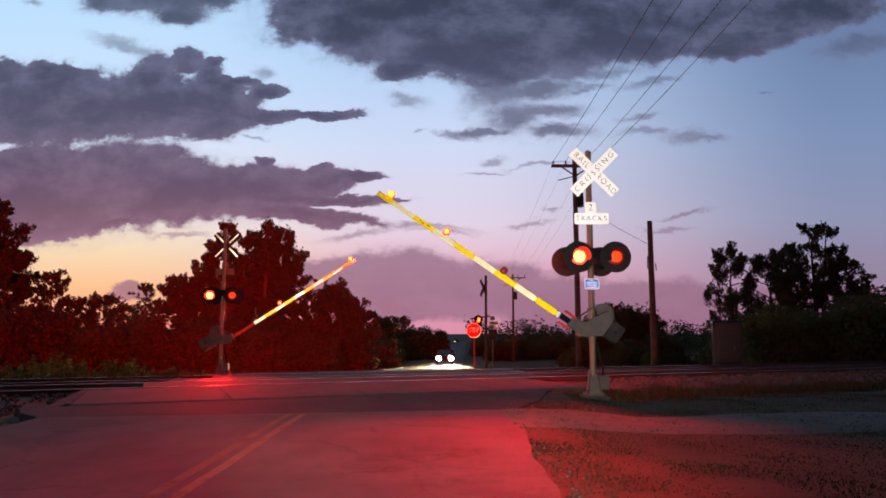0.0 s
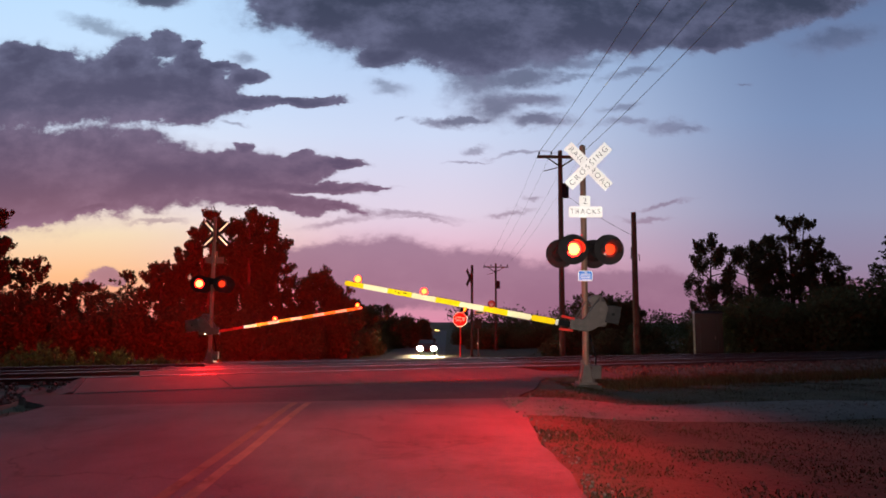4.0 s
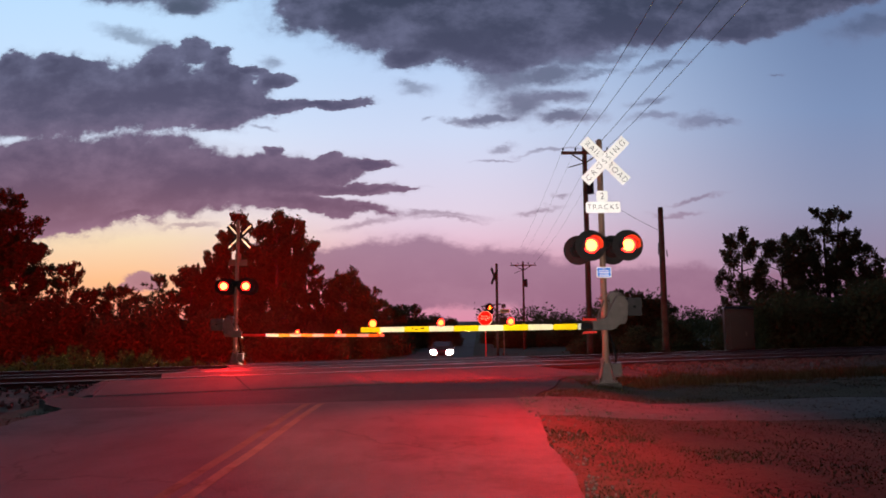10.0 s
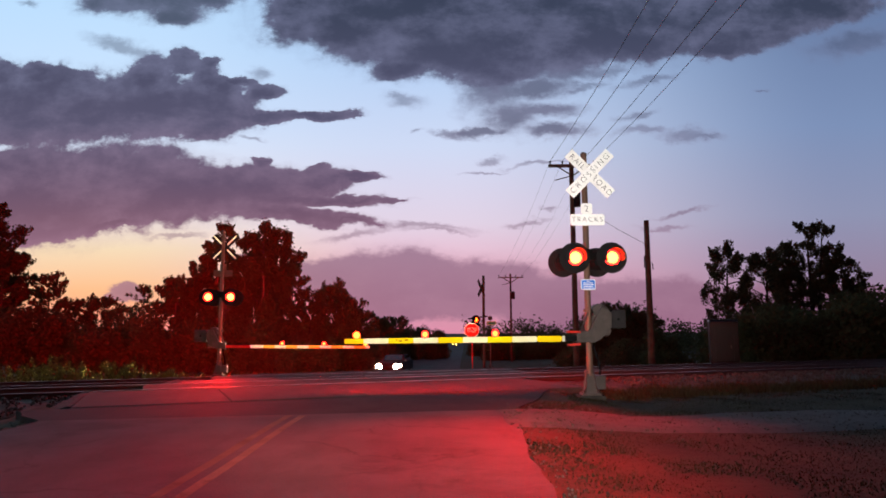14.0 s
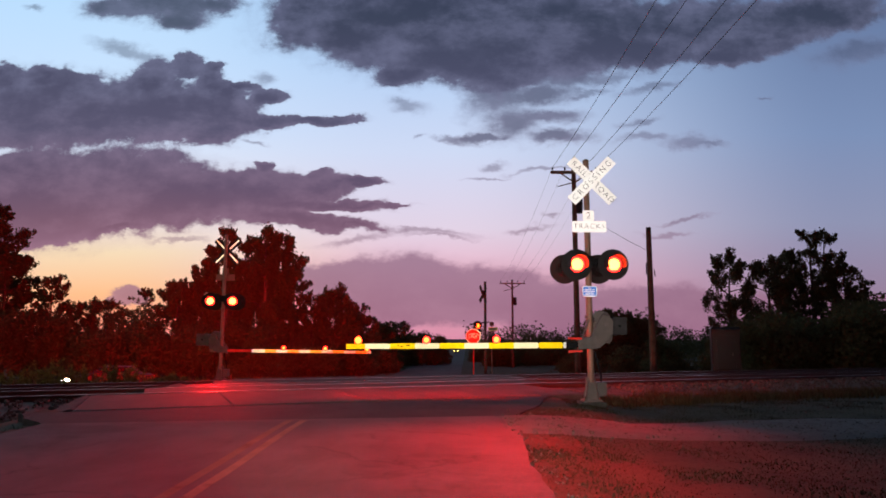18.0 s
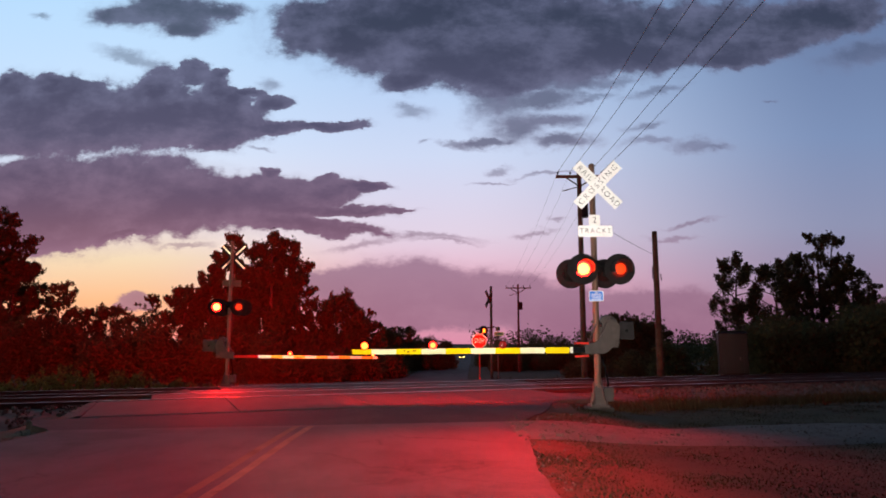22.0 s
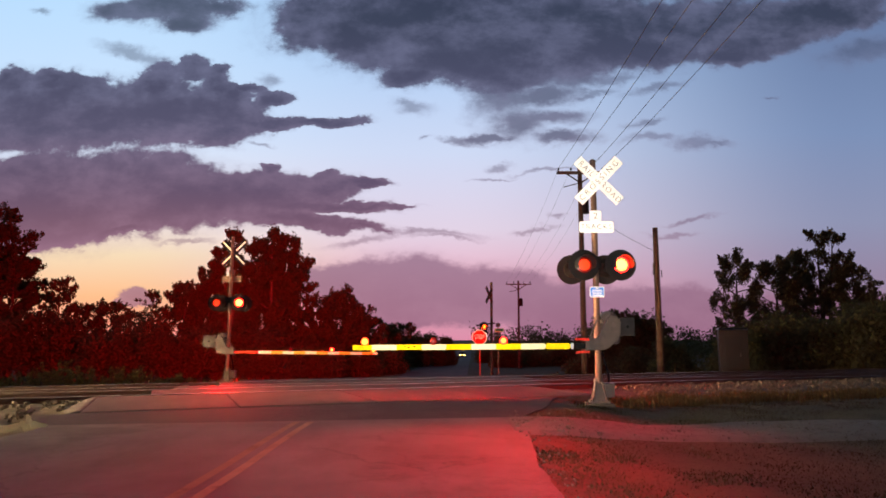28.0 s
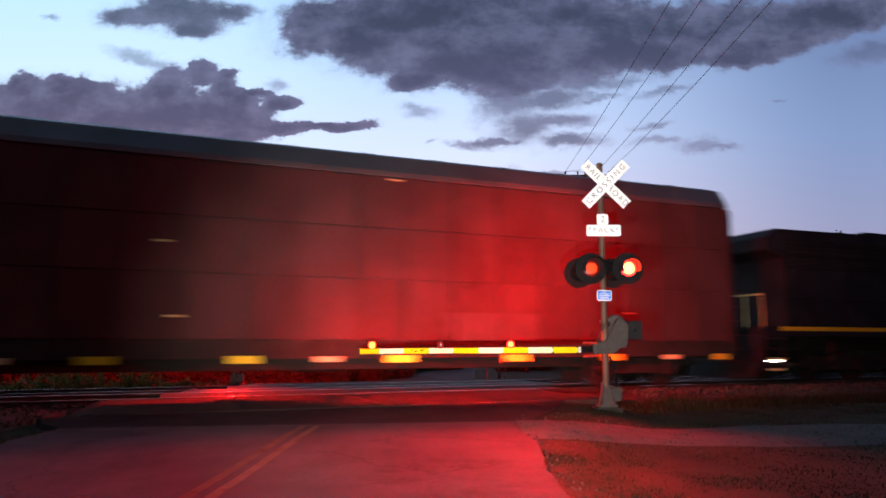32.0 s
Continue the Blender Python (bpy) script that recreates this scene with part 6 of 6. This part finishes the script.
    rod(bm, (-13.9, 0, 0.95), (-8.3, 0, 0.95), 0.62, 0.62, 18)
    box(bm, (-11.1, 0, 0.95), (5.4, 2.5, 0.75))
    part("fuel_tank", bm, M["loco_under"], loco, bevel=0.06)
    bm = bmesh.new()
    box(bm, (-L / 2, 0, 1.16), (L - 1.2, 1.5, 0.46))
    part("centre_sill", bm, M["loco_under"], loco, bevel=0.02)
    for sy in (-1, 1):
        bm = bmesh.new()
        rod(bm, (-13.2, sy * 1.22, 1.30), (-9.0, sy * 1.22, 1.30), 0.16, seg=14)
        part("air_reservoir", bm, M["loco_under"], loco, "long air tank under the walkway", smooth=True)
        for x in (-3.3, -5.9, -15.6, -18.2):
            bm = bmesh.new()
            rod(bm, (x, sy * 1.14, 0.62), (x, sy * 1.14, 1.20), 0.07, seg=10)
            part("brake_cylinder", bm, M["loco_under"], loco, smooth=True)
    bogie(loco, -4.6, 3)
    bogie(loco, -16.9, 3)
    for x, toward in ((-0.45, 1), (-20.95, -1)):
        for side in (-1, 1):
            steps(loco, x, side, toward)
    # end platforms: railings, plows, couplers
    for x, toward in ((-0.12, 1), (-21.28, -1)):
        bm = bmesh.new()
        box(bm, (x, 0, 0.95), (0.16, 2.9, 0.95))
        part("end_plate", bm, M["loco"], loco, bevel=0.02)
        bm = bmesh.new()
        prism(bm, [(x, 0.16), (x + toward * 0.42, 0.14), (x + toward * 0.10, 0.62), (x, 0.62)], -1.35, 1.35)
        part("plow", bm, M["loco_under"], loco, bevel=0.01)
        bm = bmesh.new()
        box(bm, (x + toward * 0.35, 0, 0.88), (0.55, 0.28, 0.30))
        part("coupler", bm, M["steel"], loco, bevel=0.04)
        for sy in (-1, 1) if toward > 0 else ():
            bm = bmesh.new()
            box(bm, (x - toward * 0.72, sy * 1.50, 2.34), (0.32, 0.02, 0.74))
            part("corner_plate", bm, M["stripe"], loco, "yellow corner plate on the railing", bevel=0.005)
        for sy in (-1.45, -0.8, 0.8, 1.45):
            bm = bmesh.new()
            rod(bm, (x, sy, 1.55), (x, sy, 2.60), 0.022, seg=8)
            part("railing_post", bm, M["cream"], loco, "pale railing post", smooth=True)
        bm = bmesh.new()
        rod(bm, (x, -1.45, 2.60), (x, 1.45, 2.60), 0.022, seg=8)
        part("railing", bm, M["cream"], loco, "pale end railing", smooth=True)
    for sy in (-1, 1):
        for i in range(12):
            bm = bmesh.new()
            rod(bm, (-6.2 - i * 1.28, sy * 1.48, 1.55), (-6.2 - i * 1.28, sy * 1.48, 2.55), 0.018, seg=6)
            part("railing_post", bm, M["loco"], loco)
        bm = bmesh.new()
        rod(bm, (-6.0, sy * 1.48, 2.55), (-20.2, sy * 1.48, 2.55), 0.018, seg=6)
        part("railing", bm, M["loco"], loco)
        bm = bmesh.new()
        box(bm, (-8.4, sy * 1.50, 2.15), (0.34, 0.02, 0.10))
        part("unit_plate", bm, M["cream"], loco, "small pale plate")
        bm = bmesh.new()
        ring(bm, (0, 0, 0), 0.09, 0.105, 0.22, 18)
        rod(bm, (0, 0.208, 0), (0, 0.24, 0), 0.105, 0.06, 18)
        bm.transform(pose(0.10, sy * 0.95, 1.80, 0, 0, 90))
        d = part("ditch_light", bm, M["black"], loco, "ditch lamp housing", smooth=True)
        bm = bmesh.new()
        rod(bm, (-0.10, sy * 0.95, 1.80), (-0.085, sy * 0.95, 1.80), 0.088, seg=18)
        part("ditch_lens", bm, M["ditch"], d, "lit ditch lamp")
    return loco


def build_autorack():
    """A tall enclosed car carrier; +x is forward, its front at x = 0."""
    car = thing("autorack_wagon", Matrix(), "tall brown enclosed car-carrier wagon with pale roof", "railway wagon")
    L = 27.6
    bm = bmesh.new()
    box(bm, (-L / 2, 0, 1.02), (L - 0.4, 2.9, 0.42))
    part("frame", bm, M["loco_under"], car, bevel=0.02)
    bm = bmesh.new()
    box(bm, (-L / 2, 0, 0.70), (L - 1.6, 0.70, 0.34))
    part("centre_sill", bm, M["loco_under"], car, bevel=0.02)
    bm = bmesh.new()
    rod(bm, (-12.4, 0.7, 0.66), (-11.2, 0.7, 0.66), 0.22, seg=14)
    part("air_reservoir", bm, M["loco_under"], car, smooth=True)
    bays = 22
    w = (L - 1.0) / bays
    bm = bmesh.new()
    box(bm, (-L / 2, 0, 3.10), (L - 0.9, 2.86, 3.9))
    part("inner_shell", bm, M["rack"], car)
    for i in range(bays):
        x = -0.5 - (i + 0.5) * w
        for sy in (-1, 1):
            for j, (z0, z1) in enumerate(((1.24, 2.60), (2.63, 3.80), (3.83, 5.02))):
                bm = bmesh.new()
                box(bm, (x, sy * 1.462, (z0 + z1) / 2), (w - 0.05, 0.03, z1 - z0))
                part("side_panel", bm, M["rack"], car, bevel=0.008)
    for i in range(bays + 1):
        for sy in (-1, 1):
            bm = bmesh.new()
            box(bm, (-0.5 - i * w, sy * 1.50, 3.12), (0.11, 0.06, 3.9))
            part("side_post", bm, M["rack"], car)
    bm = bmesh.new()
    prism(bm, [(-1.53, 5.05), (-1.50, 5.18), (-1.20, 5.62), (-0.75, 5.78), (0.75, 5.78), (1.20, 5.62), (1.50, 5.18), (1.53, 5.05)], -L + 0.4, -0.4, plane="yz")
    part("roof", bm, M["rackroof"], car, "pale galvanised roof", bevel=0.02)
    for i in range(14):
        bm = bmesh.new()
        x = -1.9 - i * (L - 3.8) / 13
        prism(bm, [(-1.52, 5.20), (-1.215, 5.645), (-0.755, 5.80), (0.755, 5.80), (1.215, 5.645), (1.52, 5.20)], x - 0.03, x + 0.03, plane="yz")
        part("roof_rib", bm, M["rackroof"], car)
    for x in (-0.32, -L + 0.32):
        bm = bmesh.new()
        box(bm, (x, 0, 3.10), (0.36, 2.7, 3.9))
        part("end_door", bm, M["rack"], car, bevel=0.03)
        bm = bmesh.new()
        box(bm, (x * 1.0 + (0.3 if x > -1 else -0.3), 0, 0.88), (0.8, 0.28, 0.3))
        part("coupler", bm, M["steel"], car, bevel=0.03)
    marks = [(-0.9, 0.60, 1), (-2.6, 0.62, 0), (-4.5, 0.66, 1), (-7.3, 0.66, 1), (-10.3, 0.70, 1), (-12.0, 0.55, 0), (-13.8, 0.66, 1), (-16.6, 0.66, 1), (-18.4, 0.55, 0), (-20.3, 0.66, 1), (-23.2, 0.66, 1), (-25.0, 0.6, 0), (-26.7, 0.6, 1)]
    for x, w, amber in marks:
        for sy in (-1, 1):
            bm = bmesh.new()
            box(bm, (x, sy * 1.475, 0.80), (w, 0.012, 0.16 if amber else 0.12))
            part("side_reflector", bm, M["stripe"] if amber else M["cream"], car, "reflective sill marker")
    for x, z in ((-10.5, 4.98), (-15.5, 3.25), (-15.2, 1.70), (-4.0, 1.95)):
        bm = bmesh.new()
        box(bm, (x, -1.515, z), (0.26, 0.012, 0.045))
        part("stencil_bar", bm, M["cream"], car, "small stencilled line")
    bm = bmesh.new()
    box(bm, (-8.0, -1.515, 1.55), (2.5, 0.008, 0.66))
    part("data_panel", bm, M["rackpale"], car, "pale painted panel")
    bogie(car, -3.4, 2)
    bogie(car, -L + 3.4, 2)
    for side in (-1, 1):
        for i in range(5):
            bm = bmesh.new()
            rod(bm, (-0.55, side * 1.52, 1.0 + i * 0.4), (-0.10, side * 1.52, 1.0 + i * 0.4), 0.015, seg=6)
            part("ladder_rung", bm, M["rack"], car)
    return car


CAR = build_car(M["head"], "dark car with bright headlights on the far road", 0.17)
FAR_CAR = build_car(M["farhead"], "distant dark car with small bright headlights", 0.13)
LOCO = build_locomotive()
RACK = build_autorack()


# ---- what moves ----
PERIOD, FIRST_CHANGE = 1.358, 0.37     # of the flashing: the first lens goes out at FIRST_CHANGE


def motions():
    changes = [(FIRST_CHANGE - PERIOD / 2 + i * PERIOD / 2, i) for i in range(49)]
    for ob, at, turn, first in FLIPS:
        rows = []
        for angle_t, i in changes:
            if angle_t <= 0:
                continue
            coming = (i % 2 == 0) == first         # this lens turns its lit face out; the other turns away a little later
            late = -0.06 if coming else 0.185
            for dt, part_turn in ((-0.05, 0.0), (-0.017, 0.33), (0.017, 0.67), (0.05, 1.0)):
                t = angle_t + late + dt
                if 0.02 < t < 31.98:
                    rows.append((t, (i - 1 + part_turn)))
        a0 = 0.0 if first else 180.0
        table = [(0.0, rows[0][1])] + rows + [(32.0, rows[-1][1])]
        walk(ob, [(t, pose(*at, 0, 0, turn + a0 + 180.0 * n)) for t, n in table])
    angles = [(0, 34.2), (0.5, 31.4), (1, 28.3), (1.5, 25.2), (2, 22.1), (2.5, 19.0), (3, 16.0), (3.5, 13.0), (4.2, 9.0), (5, 4.8), (5.5, 2.2), (5.9, -0.1), (6.3, -0.5), (32, -0.5)]
    for arm, pivot, side in ARMS:
        k = 1.0 if side < 0 else 0.96
        walk(arm, [(t, Matrix.Translation(pivot) @ Matrix.Rotation(radians(-side * a * k), 4, "Y")) for t, a in angles])
    def train_row(t, off):
        s = SPEED * (t - 29.5) + NOSE + off
        return (t, Matrix.Translation(along(s, 0.0, RAIL)) @ Matrix.Rotation(TILT, 4, "Z"))
    for ob, off in ((LOCO, 0.0), (RACK, -22.05)):
        walk(ob, [train_row(t, off) for t in range(0, 33, 4)])
    drive = [(0, 0.5, 73.2, -90), (3, 0.4, 69, -90), (6, 0.1, 63.7, -90), (9, -0.4, 59.7, -91), (11, -1.2, 57, -93), (13, -2.5, 54.6, -97), (14.5, -3.8, 52.0, -106),
             (15.5, -5.8, 48.2, -128), (16.5, -9.2, 44.6, -150), (17.5, -15.3, 41.3, -158), (18, -18.8, 39.9, -158), (32, -116.0, -0.1, -158)]
    walk(CAR, [(t, pose(x, y, land(x, y) + 0.10, 0, 0, a)) for t, x, y, a in drive])
    far = [(t, 0.03 + 0.0236 * y, y) for t, y in ((0, 300), (8, 275), (13, 258), (19, 239), (24, 223), (28, 210), (32, 197))]
    walk(FAR_CAR, [(t, pose(x, y, road_z(x, y) + 0.01, 0, 0, -91)) for t, x, y in far])


SPEED, NOSE = 12.5, -0.75
motions()
